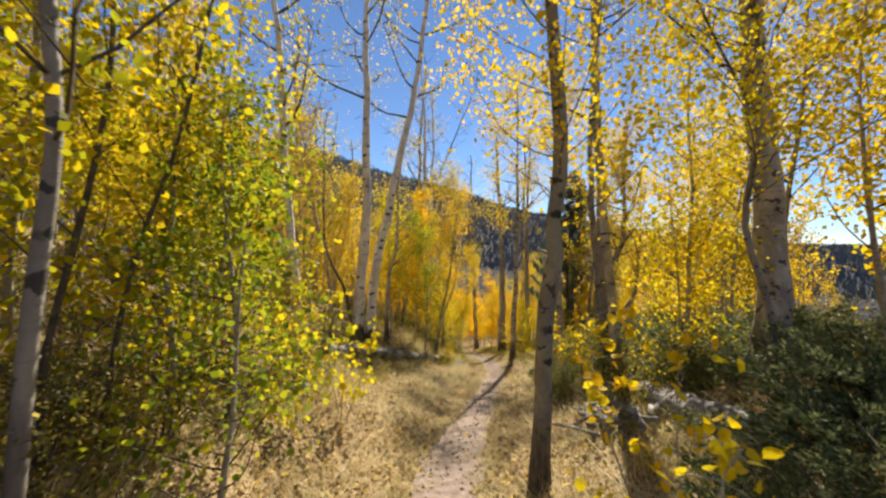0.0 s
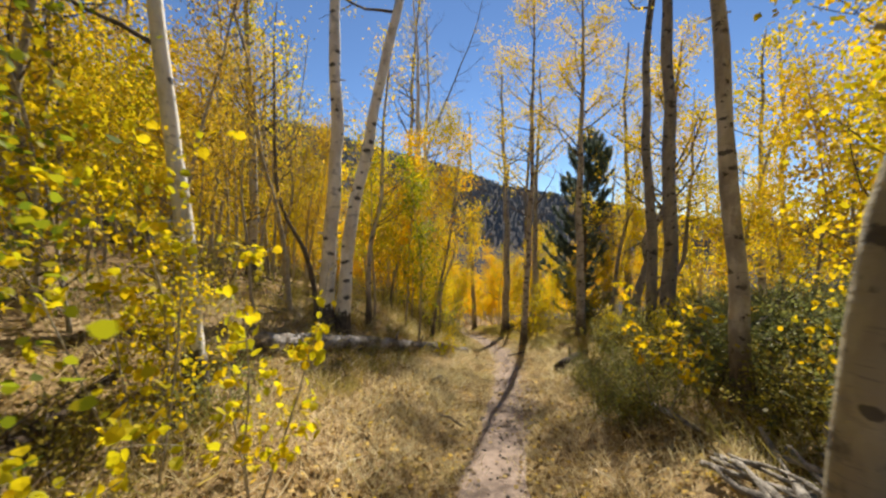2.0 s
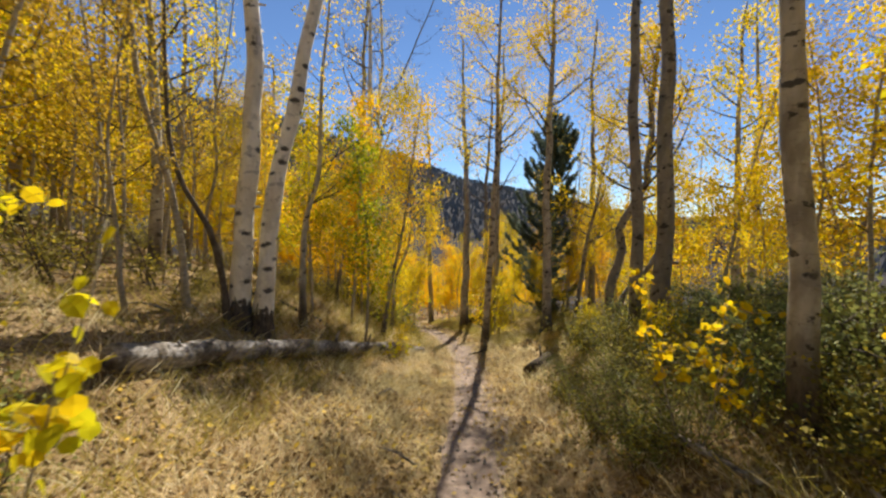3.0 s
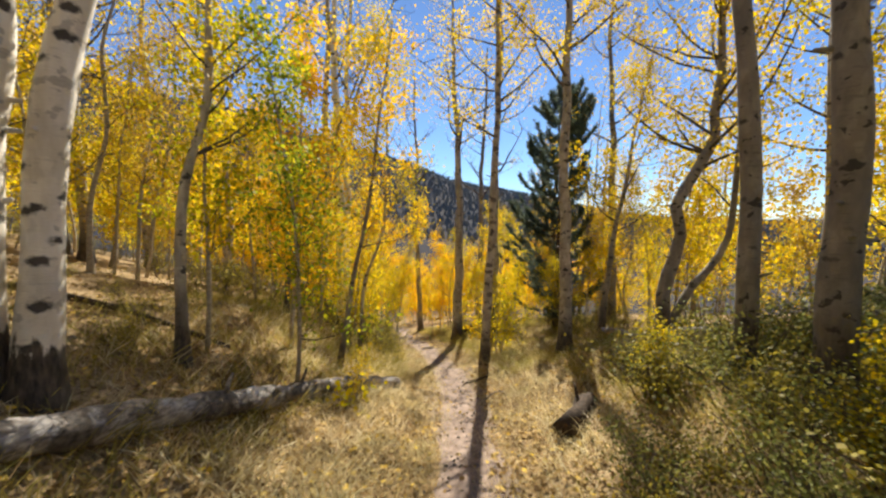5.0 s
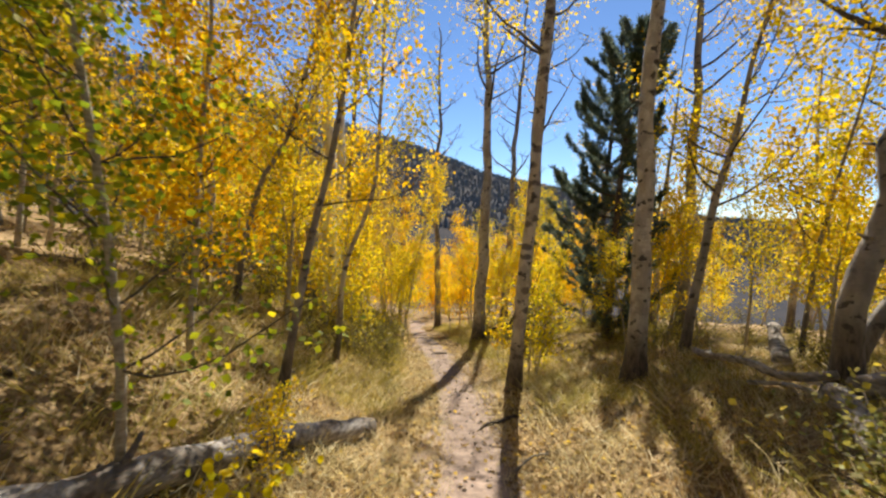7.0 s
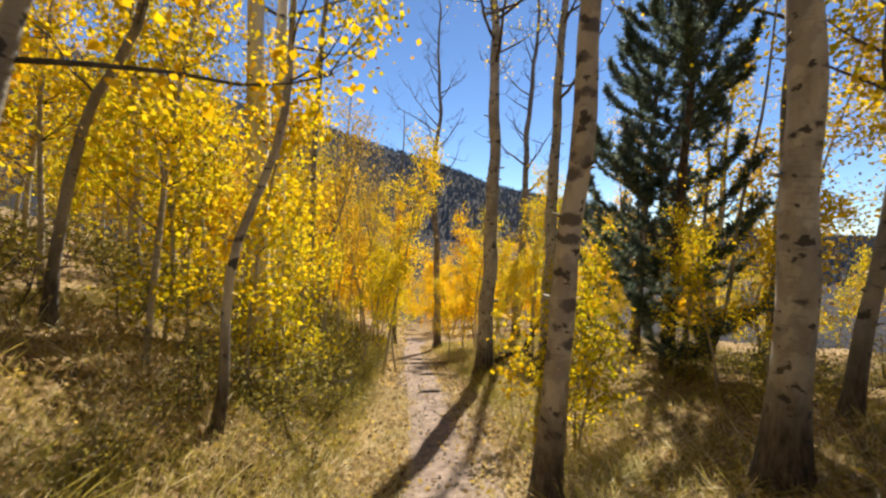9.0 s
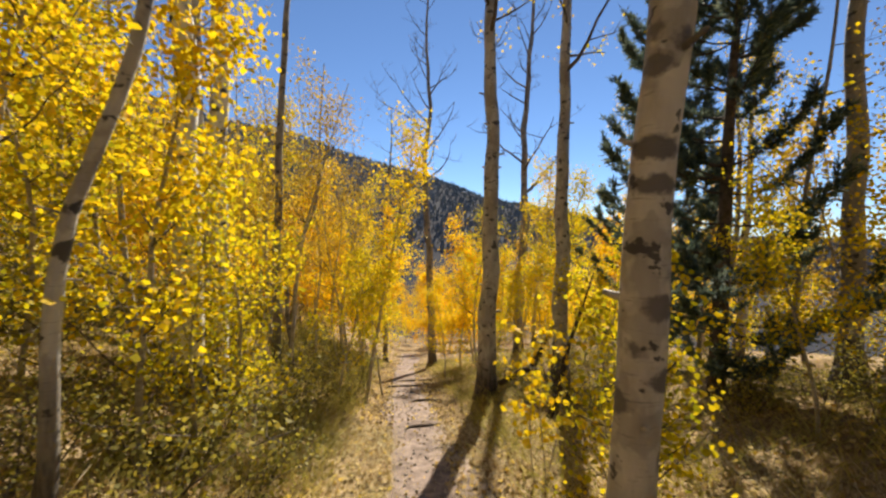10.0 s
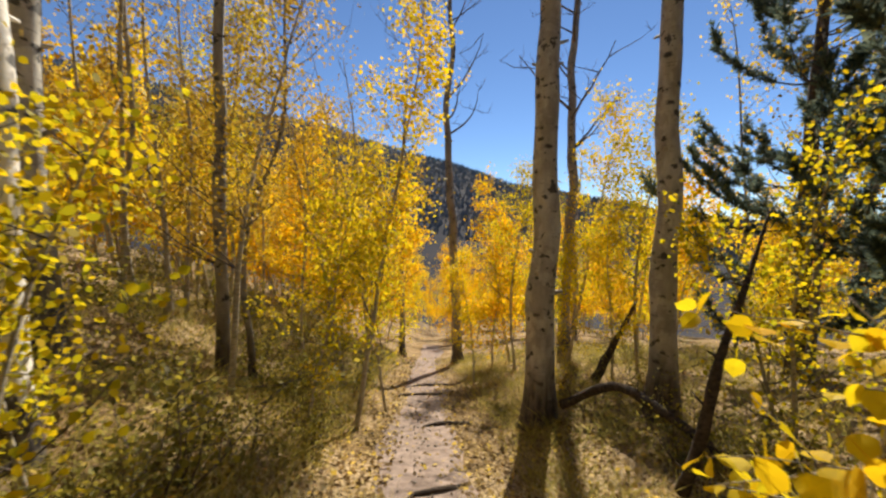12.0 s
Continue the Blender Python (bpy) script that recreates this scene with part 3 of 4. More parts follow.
aspen(-1.45, 10.53, 0.11, 6, [(-1.42, 10.56, 0.57), (-1.21, 10.66, 1.65)], 32, 1500, LEAF_YELLOW, 0.35, 16, 1.2, label="slim young aspen with yellow leaves")
aspen(-0.28, 12.72, 0.09, 5.5, [(-0.02, 12.79, -0.43), (0.24, 12.85, 0.9)], 33, 2400, LEAF_GOLD, 0.4, 16, 1.2, label="slim leaning aspen with golden leaves", bark=BARK_SHADED)
aspen(-0.1, 14.5, 0.075, 6.5, [(-0.01, 14.5, -1.75), (0.01, 14.5, -1.2), (0.08, 14.5, -0.64), (0.28, 14.5, -0.13), (0.42, 14.5, 0.33), (0.47, 14.5, 1.14), (0.5, 14.5, 2.6)], 34, 6000, LEAF_LIME, 0.42, 22, 1.5, leaf=0.045, label="slim curved aspen with a knee above its foot")
aspen(-1.5, 14.75, 0.09, 5.5, [(-1.45, 14.75, -0.9), (-1.28, 14.75, -0.1), (-1.12, 14.75, 0.45), (-0.8, 14.75, 1.0)], 134, 1700, LEAF_YELLOW, 0.36, 18, 1.5, bark=BARK_SHADED, label="slim dark aspen leaning towards the trail")
aspen(-0.6, 20.0, 0.085, 5.5, [(-0.62, 20.0, -2.6), (-0.7, 20.0, -1.9), (-0.62, 20.0, -1.2), (-0.2, 20.0, -0.1), (-0.15, 20.0, 1.1)], 135, 900, LEAF_RUST, 0.4, 16, 1.3, bark=BARK_SHADED, label="crooked young aspen with sparse rusty leaves")

aspen(-2.0, 9.0, 0.08, 5.0, [(-2.05, 9.0, 0.1), (-2.2, 9.0, 0.7), (-2.45, 9.0, 1.15), (-2.6, 9.0, 1.7), (-2.62, 9.0, 2.4)], 35, 350, LEAF_LIME, 0.45, 9, 1.2, bark=TWIG, label="thin dark crooked stem beside the paired aspens")


def leaf_blade(material):
    """One aspen leaf, round with a short tip, lightly cupped, with its stalk; about 5 cm across."""
    v, f = [(0, 0, 0.004)], []
    for k in range(12):
        a = 2 * math.pi * k / 12
        r = 0.024 * (1 + (0.22 if k == 0 else 0)) * (0.94 if k == 6 else 1) * (1 + 0.04 * (-1) ** k)
        v.append((r * math.cos(a), r * 1.02 * math.sin(a), 0.004 * abs(math.sin(a)) * 1.5))
    f.extend((0, 1 + k, 1 + (k + 1) % 12) for k in range(12))
    o = len(v)
    v.extend(((-0.02, -0.0012, 0), (-0.02, 0.0012, 0), (-0.055, 0.001, 0.004), (-0.055, -0.001, 0.004)))
    f.append((o, o + 1, o + 2, o + 3))
    return mesh_of("leaf", v, f, material)


def leafy_shoot(x, y, height, count, seed, label, material, low=0.35):
    """A shoot close to the trail, with every leaf a piece of its own."""
    r2 = random.Random(seed)
    ob = thing("aspen_shoot", x, y, gz(x, y), label, "shoot", "aspen shoots close to the trail")
    blade = leaf_blade(material)
    spots = []
    for s in range(3):
        a = s * 2.1 + r2.random()
        line = wander(r2, (0.05 * math.cos(a), 0.05 * math.sin(a), -0.05), (0.25 * math.cos(a), 0.25 * math.sin(a), 1), height * r2.uniform(0.75, 1), 8, 0.12, 0.03)
        v, f = [], []
        tube(v, f, line, [0.008 * (1 - 0.8 * i / 8) for i in range(9)], 6)
        stem = part("stem", mesh_of("stem", v, f, BARK_YOUNG, True), ob)
        hung = []
        for _ in range(9):
            k = r2.randint(int(8 * low), 8)
            tw = wander(r2, line[k], (r2.uniform(-1, 1), r2.uniform(-1, 1), r2.uniform(-0.1, 0.6)), r2.uniform(0.15, 0.36), 4, 0.3, 0.0)
            tv, tf = [], []
            tube(tv, tf, tw, [0.003, 0.0026, 0.002, 0.0016, 0.001], 4)
            part("twig", mesh_of("twig", tv, tf, BARK_YOUNG, True), stem)
            hung.extend(tw[1:])
        spots.extend((stem, p) for p in hung + line[5:])
    for _ in range(count):
        stem, p = spots[r2.randrange(len(spots))]
        leaf = part("leaf", blade, stem)
        leaf.location = (p[0] + r2.gauss(0, 0.035), p[1] + r2.gauss(0, 0.035), p[2] + r2.gauss(0, 0.03) - 0.02)
        leaf.rotation_euler = (r2.gauss(0, 0.9), r2.gauss(0.6, 0.6), r2.uniform(0, 6.28))
        k = r2.uniform(0.75, 1.3)
        leaf.scale = (k, k, k)


def conifer(x, y, height, width, seed, sprigs, label):
    rng = random.Random(seed)
    z = gz(x, y)
    ob = thing("spruce_tree", x, y, z, label, "conifer", "conifers below the trail")
    line = wander(rng, (0, 0, -0.2), (0, 0, 1), height + 0.2, 14, 0.02, 0.05)
    v, f = [], []
    tube(v, f, line, [0.015 * height * (1 - 0.95 * i / 14) + 0.008 for i in range(15)], 9)
    part("trunk", mesh_of("trunk", v, f, CONIFER_BARK, True), ob)
    bv, bf, spots, ways = [], [], [], []
    tiers = int(height * 3.6)
    for i in range(tiers):
        h = 0.05 + 0.93 * (i + rng.random()) / tiers
        for _ in range(4):
            a = rng.uniform(0, 6.28)
            reach = width * (1 - h) ** 0.48 * min(1, 0.5 + 2.2 * h) * rng.uniform(0.5, 1.25) + 0.15
            if rng.random() < 0.15:
                continue
            s = line[min(13, int(h * 14))]
            ln = wander(rng, (s.x, s.y, h * height), (math.cos(a), math.sin(a), 0.1 - 0.45 * (1 - h)), reach, 6, 0.12, 0.2)
            tube(bv, bf, ln, [0.014 * (1 - 0.8 * j / 6) for j in range(7)], 4)
            # side shoots like bottle brushes, turned up at the tips
            for j in range(2, 7):
                d = (ln[j] - ln[j - 1]).normalized()
                for _ in range(2 if j < 6 else 3):
                    side = Vector((-d.y, d.x, 0)) * rng.choice((-1, 1))
                    w = (d * 0.7 + side * rng.uniform(0.1, 0.9) + Vector((0, 0, rng.uniform(0, 0.7)))).normalized()
                    tip = ln[j] + w * rng.uniform(0.12, 0.3)
                    tube(bv, bf, [ln[j], tip], [0.005, 0.003], 3)
                    for u in range(5):
                        spots.append(ln[j] + (tip - ln[j]) * (u / 4))
                        ways.append(w)
    part("branchwork", mesh_of("branchwork", bv, bf, CONIFER_BARK), ob)["kind"] = "stuff"
    r = np.random.RandomState(seed)
    k = r.randint(0, len(spots), sprigs)
    c, w = np.array([tuple(s) for s in spots])[k], np.array([tuple(s) for s in ways])[k]
    w = w * 0.8 + r.normal(0, 0.5, w.shape)
    w /= np.linalg.norm(w, axis=1)[:, None]
    c = c + r.normal(0, 0.012, c.shape)
    u = np.cross(w, r.normal(size=w.shape))
    u /= np.linalg.norm(u, axis=1)[:, None]
    s = r.uniform(0.06, 0.12, (sprigs, 1))
    q = np.stack([c - u * 0.004, c + w * s * 0.5 - u * 0.009, c + w * s, c + w * s * 0.5 + u * 0.009], axis=1)
    part("crown", mesh_even("crown", q.reshape(-1, 3), 4, NEEDLES), ob)


conifer(5.25, 17.35, 6.6, 1.6, 41, 80000, "dark blue-green spruce with drooping dense branches")
conifer(6.4, 20.4, 8.0, 2.0, 42, 80000, "tall dark spruce behind the yellow aspens")

leafy_shoot(2.66, 15.97, 1.55, 240, 301, "low aspen shoot with bright yellow round leaves", LEAF_PIECE, 0.45)
leafy_shoot(0.95, 1.62, 1.35, 150, 302, "low aspen shoot with bright yellow round leaves", LEAF_PIECE, 0.4)
leafy_shoot(2.05, 6.35, 1.25, 230, 305, "low aspen shoot with bright yellow round leaves", LEAF_PIECE, 0.5)
leafy_shoot(-2.1, 5.3, 0.9, 120, 307, "low aspen shoot with yellow-green round leaves", LEAF_PIECE_LIME, 0.4)
leafy_shoot(-1.5, 3.9, 0.7, 130, 308, "low aspen shoot with yellow-green round leaves", LEAF_PIECE_LIME, 0.3)
leafy_shoot(0.05, 11.0, 0.45, 70, 309, "ankle-high aspen shoot beside the fallen log", LEAF_PIECE_LIME, 0.3)
leafy_shoot(-1.72, 4.75, 1.9, 300, 303, "low aspen shoot with yellow-green round leaves", LEAF_PIECE_LIME, 0.3)
leafy_shoot(-1.2, 4.85, 1.7, 300, 304, "low aspen shoot with yellow-green round leaves", LEAF_PIECE_LIME, 0.3)

# Young aspens, a few shapes planted many times
sapling_kind("green", "young aspen in green leaf turning yellow", "green saplings", 51, 4.8, 4628, LEAF_GREEN, 0.053, 0.15, 1.15, 0.25)
sapling_kind("green_b", "young aspen in green leaf turning yellow", "green saplings", 52, 3.6, 3526, LEAF_GREEN, 0.053, 0.14, 1.0, 0.2)
sapling_kind("lime", "young aspen with lime-yellow leaves", "lime saplings", 53, 4.8, 3746, LEAF_LIME, 0.048, 0.14, 1.1, 0.3)
sapling_kind("lime_b", "young aspen with lime-yellow leaves", "lime saplings", 54, 3.4, 2865, LEAF_LIME, 0.048, 0.13, 0.95, 0.25)
sapling_kind("yellow", "young aspen with bright yellow leaves", "yellow saplings", 55, 5.2, 4187, LEAF_YELLOW, 0.048, 0.14, 1.1, 0.3)
sapling_kind("yellow_b", "young aspen with bright yellow leaves", "yellow saplings", 56, 3.5, 3085, LEAF_YELLOW, 0.048, 0.13, 0.95, 0.2)
sapling_kind("gold", "young aspen with deep golden orange leaves", "golden saplings", 57, 5.2, 5730, LEAF_GOLD, 0.053, 0.14, 1.0, 0.2)
sapling_kind("gold_b", "young aspen with deep golden orange leaves", "golden saplings", 58, 3.8, 4408, LEAF_GOLD, 0.053, 0.13, 0.9, 0.12)
sapling_kind("rust", "thin young aspen with sparse rusty leaves", "rusty saplings", 59, 4.8, 2755, LEAF_RUST, 0.040, 0.15, 1.1, 0.25)
sapling_kind("small", "knee-high aspen shoot with yellow leaves", "aspen shoots", 60, 1.5, 899, LEAF_YELLOW, 0.040, 0.09, 0.55, 0.15, sides=6, stems=3)
sapling_kind("small_lime", "waist-high aspen shoot with lime leaves", "aspen shoots", 61, 1.7, 1900, LEAF_LIME, 0.035, 0.10, 0.6, 0.15, sides=6, stems=3)
sapling_kind("near", "leafy young aspen with large green and yellow leaves", "saplings close to the trail", 62, 3.2, 2000, LEAF_GREEN, 0.048, 0.13, 0.85, 0.1, sides=6, stems=2)
sapling_kind("near_yellow", "leafy young aspen with large yellow leaves", "saplings close to the trail", 63, 3.0, 2175, LEAF_YELLOW, 0.046, 0.12, 0.8, 0.12, sides=6, stems=2)

sapling_kind("green_tall", "slim young aspen with a high green crown", "green saplings", 65, 5.0, 4000, LEAF_SHADED_GREEN, 0.053, 0.17, 1.25, 0.22)
for key, height, count, material, start, word in (("green", 4.8, 1250, LEAF_GREEN, 0.2, "green saplings"), ("lime", 4.6, 1250, LEAF_LIME, 0.2, "lime saplings"),
                                                  ("yellow", 5.0, 1250, LEAF_YELLOW, 0.2, "yellow saplings"), ("rust", 4.8, 1000, LEAF_RUST, 0.2, "rusty saplings")):
    sapling_kind("far_" + key, KINDS[key][1], word, 150 + count + len(key), height, count, material, 0.092, 0.22, 1.15, start, fine=False)
sapling_kind("far_gold", KINDS["gold"][1], "golden saplings", 157, 5.0, 3000, LEAF_GOLD, 0.066, 0.17, 1.0, 0.15, fine=False)
sapling_kind("far_gold_b", KINDS["gold"][1], "golden saplings", 158, 4.0, 2600, LEAF_GOLD, 0.066, 0.17, 0.95, 0.1, fine=False)
sapling_kind("lime_tall", "slim young aspen with a high lime-yellow crown", "lime saplings", 66, 5.0, 3000, LEAF_LIME, 0.051, 0.17, 1.3, 0.2)
sapling_kind("near_deep", "leafy young aspen with green leaves darkened for shade", "saplings close to the trail", 67, 3.4, 2200, LEAF_SHADED_GREEN, 0.048, 0.14, 0.9, 0.1, sides=6, stems=2)
sapling_kind("near_lime", "leafy young aspen with lime and yellow leaves", "saplings close to the trail", 64, 3.0, 1900, LEAF_LIME, 0.045, 0.13, 0.8, 0.12, sides=6, stems=2)
for key, x, y, turn, size in (
        ("near_deep", -1.5, 2.5, 10, 0.95), ("near_lime", -2.0, 3.0, 120, 1.15), ("near", -2.3, 1.6, 220, 1.2), ("near_deep", -2.6, 4.2, 300, 1.0), ("green", -3.4, 3.2, 20, 1.1), ("near_deep", -1.75, 3.5, 200, 0.95), ("near_lime", -1.85, 5.2, 40, 0.65), ("near_lime", -3.0, 5.6, 50, 1.0), ("green_b", -2.9, 2.2, 50, 1.0), ("rust", -2.9, 6.9, 0, 0.9), ("rust", -2.6, 8.1, 70, 0.8)):
    sapling(key, x, y, turn, size)
for key, x, y, turn, size in (
        ("small_lime", 3.0, 8.0, 40, 0.6), ("near_yellow", 3.1, 5.4, 80, 1.0),
        ("lime", 4.6, 6.6, 10, 1.0), ("yellow", 5.4, 7.8, 70, 0.9), ("lime_tall", 3.0, 5.1, 130, 1.0), ("yellow", 4.4, 4.0, 90, 1.0), ("small_lime", 3.15, 10.1, 200, 0.55), ("yellow", 5.0, 9.6, 10, 0.9)):
    sapling(key, x, y, turn, size)
for key, x, y, turn, size in (
        ("gold", -0.85, 12.3, 0, 0.9), ("yellow", -0.85, 14.9, 100, 0.9), ("yellow", 0.75, 19.6, 40, 0.95),
        ("gold_b", -2.3, 19.0, 300, 1.0), ("yellow_b", -0.2, 15.4, 200, 1.0), ("small", 0.15, 11.2, 10, 0.5), ("green", -1.4, 10.95, 150, 0.85)):
    sapling(key, x, y, turn, size)
sapling("green_tall", -0.5, 10.95, 80, 0.8, (11, 3))
for key, x, y, turn, size in (
        ("near_lime", 0.08, 16.3, 0, 0.9), ("near_lime", -0.05, 15.7, 140, 0.75), ("near_lime", -0.35, 16.9, 70, 0.85), ("lime_b", 0.95, 20.6, 30, 0.85),
        ("rust", -0.3, 18.9, 10, 1.0), ("rust", 0.25, 21.2, 120, 0.95), ("rust", -0.9, 19.9, 60, 1.05), ("lime", -1.6, 21.0, 60, 1.0), ("rust", 0.3, 22.8, 200, 1.1), ("lime_b", 0.4, 19.0, 250, 0.75),
        ("yellow", 4.2, 23.0, 0, 1.0), ("lime", 3.2, 23.2, 90, 0.9), ("yellow", 0.1, 24.0, 140, 1.0), ("near_lime", 3.15, 20.6, 10, 0.6), ("yellow_b", 2.3, 22.4, 10, 0.7), ("lime", 4.7, 21.2, 60, 0.9), ("small_lime", 3.05, 15.2, 20, 1.15), ("yellow_b", 4.2, 20.9, 50, 0.72), ("yellow_b", 5.2, 21.1, 190, 0.7), ("lime_b", 3.35, 21.6, 280, 0.7), ("yellow_b", 5.9, 20.2, 100, 0.6), ("lime_b", 4.75, 15.6, 60, 0.62), ("yellow", 5.75, 16.0, 30, 0.85), ("yellow_b", 5.2, 15.5, 120, 0.7), ("lime", 6.7, 15.3, 200, 0.8), ("yellow_b", 6.3, 13.6, 80, 0.8), ("near_lime", 4.25, 18.0, 90, 0.85),
        ("lime", -1.5, 16.1, 40, 0.85), ("yellow", -2.3, 15.6, 140, 0.9), ("lime", -1.9, 17.4, 260, 1.0), ("near_lime", -1.0, 15.6, 20, 1.0)):
    sapling(key, x, y, turn, size)
rng = random.Random(7)
for i in range(80):
    y = rng.uniform(24, 44)
    x = path_x(y) + rng.uniform(-8, 11)
    if abs(x - path_x(y)) > 0.75:
        (distant if y > 34 else sapling)(rng.choice(("far_gold", "far_gold_b", "far_gold", "far_yellow" if y > 30 else "far_gold")), x, y, rng.uniform(0, 360), rng.uniform(0.85, 1.2))
far_rng = random.Random(17)
for i in range(60):
    y = far_rng.uniform(42, 70)
    distant(far_rng.choice(("far_gold", "far_yellow", "far_gold_b")), path_x(y) + far_rng.uniform(-13, 16), y, far_rng.uniform(0, 360), far_rng.uniform(0.9, 1.3))
for i in range(85):
    y = rng.uniform(1.0, 36)
    o = rng.uniform(2.9, 13)
    x = path_x(y) - o
    if 8.5 < y < 19 and (o < 5 or o < 6.5 and i % 2):
        continue
    if o > 5.5 or y > 21:
        key = rng.choice(("far_green", "far_lime", "far_lime", "far_yellow")) if y < 11 else rng.choice(("far_yellow", "far_lime", "far_yellow", "far_rust"))
    else:
        key = rng.choice(("green", "green_b", "lime", "lime", "lime_b", "yellow")) if y < 11 else rng.choice(("yellow", "yellow_b", "lime", "lime_b", "rust"))
    sapling(key, x, y, rng.uniform(0, 360), rng.uniform(0.8, 1.25) * (0.68 if 5.5 < y < 17 and o < 7.5 else 1))
for i in range(70):
    y = rng.uniform(2.0, 46)
    o = rng.uniform(4.4, 19)
    x = path_x(y) + o
    (distant if o > 12 else sapling)(rng.choice(("far_yellow", "far_lime", "far_rust", "far_yellow")) if o > 5.5 or y > 21 else rng.choice(("yellow", "lime", "yellow_b", "rust", "lime_b")), x, y, rng.uniform(0, 360), rng.uniform(0.7, 1.05))

for i in range(66):
    y = rng.uniform(-2, 46)
    x = path_x(y) - rng.uniform(6, 24)
    (distant if x < path_x(y) - 13 else sapling)(rng.choice(("far_yellow", "far_lime", "far_rust", "far_green", "far_lime")), x, y, rng.uniform(0, 360), rng.uniform(0.75, 1.2))
for i in range(34):
    y = rng.uniform(6.5, 18.5)
    sapling(rng.choice(("rust", "lime", "yellow", "lime_b", "rust")), path_x(y) - rng.uniform(5.4, 9.5), y, rng.uniform(0, 360), rng.uniform(0.8, 1.15))
for i in range(14):
    y = rng.uniform(17.5, 25)
    aspen(path_x(y) - rng.uniform(0.9, 4.5), y, rng.uniform(0.05, 0.09), rng.uniform(4, 6.5), (), 200 + i, 420, LEAF_RUST, 0.3, 14, 1.0, leaf=0.045, bark=BARK_YOUNG, label="thin grey young aspen stem with few rusty leaves", wob=0.12)
for i in range(14):
    y = rng.uniform(5.5, 15)
    aspen(path_x(y) - rng.uniform(3.0, 6.5), y, rng.uniform(0.05, 0.1), rng.uniform(4.5, 7), (), 230 + i, 500, LEAF_RUST if i % 2 else LEAF_LIME, 0.3, 14, 1.1, leaf=0.045, bark=BARK_YOUNG, label="thin grey young aspen stem with few leaves", wob=0.12)
for i in range(7):
    y = rng.uniform(12, 22)
    aspen(path_x(y) + rng.uniform(4.0, 8), y, rng.uniform(0.06, 0.12), rng.uniform(4.5, 7), (), 250 + i, 700, LEAF_RUST if i % 2 else LEAF_YELLOW, 0.35, 14, 1.2, leaf=0.048, bark=BARK_SHADED, label="slim dark aspen stem with thin yellow leaves", wob=0.12)
# Taller aspens standing back in the wood
for i in range(16):
    y = rng.uniform(4, 36)
    x = path_x(y) - rng.uniform(4.5, 13)
    aspen(x, y, rng.uniform(0.14, 0.26), rng.uniform(7, 11), (), 100 + i, 850, rng.choice((LEAF_LIME, LEAF_YELLOW, LEAF_GREEN)), 0.45, 14, 1.5, leaf=0.07)
for i in range(8):
    y = rng.uniform(5, 34)
    x = path_x(y) + rng.uniform(6, 14)
    aspen(x, y, rng.uniform(0.14, 0.24), rng.uniform(6, 9), (), 130 + i, 1300, rng.choice((LEAF_LIME, LEAF_YELLOW)), 0.45, 14, 1.5, leaf=0.07)


# Shrubs
def shrub_parts(seed, height, width, leaves, material, leaf=0.035):
    rng = random.Random(seed)
    v, f, spots = [], [], []
    for _ in range(9):
        a = rng.uniform(0, 6.28)
        ln = wander(rng, (0.1 * math.cos(a), 0.1 * math.sin(a), -0.05), (math.cos(a) * rng.uniform(0.2, 1), math.sin(a) * rng.uniform(0.2, 1), 1), rng.uniform(0.6, 1.1) * height, 6, 0.25, 0.02)
        tube(v, f, ln, [0.008 * (1 - 0.8 * j / 6) for j in range(7)], 3)
        for _ in range(4):
            q = ln[rng.randint(2, 6)]
            tw = wander(rng, q, (rng.uniform(-1, 1), rng.uniform(-1, 1), rng.uniform(-0.1, 0.7)), rng.uniform(0.2, 0.5) * width, 2, 0.3, 0.0)
            tube(v, f, tw, [0.004, 0.003, 0.0015], 3)
            spots.extend(tw)
        spots.extend(ln[2:])
    return mesh_of("stems", v, f, TWIG), leaf_mesh("leaves", spread_leaves(rng, spots, leaves, 0.07), leaf, material, seed, 4, 0.3)


SHRUBS = [(shrub_parts(71, 0.9, 0.7, 1100, LEAF_SHRUB, 0.03), "low green leafy shrub beside the trail"), (shrub_parts(72, 0.7, 0.6, 900, LEAF_SHRUB, 0.03), "low grey-green shrub in the undergrowth"),
          (shrub_parts(73, 0.6, 0.6, 850, LEAF_OLIVE, 0.034), "low olive shrub turning yellow"), (shrub_parts(74, 0.8, 0.6, 700, LEAF_OLIVE, 0.03), "thin brownish shrub with bare stems"),
          (shrub_parts(75, 0.75, 0.7, 70, LEAF_OLIVE, 0.03), "grey leafless brush with tangled dead stems")]


def shrub(k, x, y, turn, size):
    (stems, leaves), label = SHRUBS[k]
    ob = thing("shrub", x, y, gz(x, y), label, "shrub", "shrubs along the trail")
    part("brushwood", stems, ob)["kind"] = "stuff"
    part("leaves", leaves, ob)
    ob.rotation_euler, ob.scale = (0, 0, radians(turn)), (size, size, size)


for i in range(120):
    y = rng.uniform(4.6, 10.4)
    off = (1.9 if y > 9.0 else 1.1 if y > 6.3 else 2.2) + 4.5 * rng.random() ** 1.5
    shrub(rng.choice((0, 1, 2)) if y < 7.3 else rng.choice((0, 1, 2, 2)), path_x(y) + off, y, rng.uniform(0, 360), rng.uniform(0.55, 0.8) if off < 1.8 else rng.uniform(0.7, 1.15))
for i in range(14):
    y = rng.uniform(1.8, 4.4)
    shrub(4 if i % 3 else 3, path_x(y) - rng.uniform(1.5, 3.2), y, rng.uniform(0, 360), rng.uniform(0.6, 1.1))


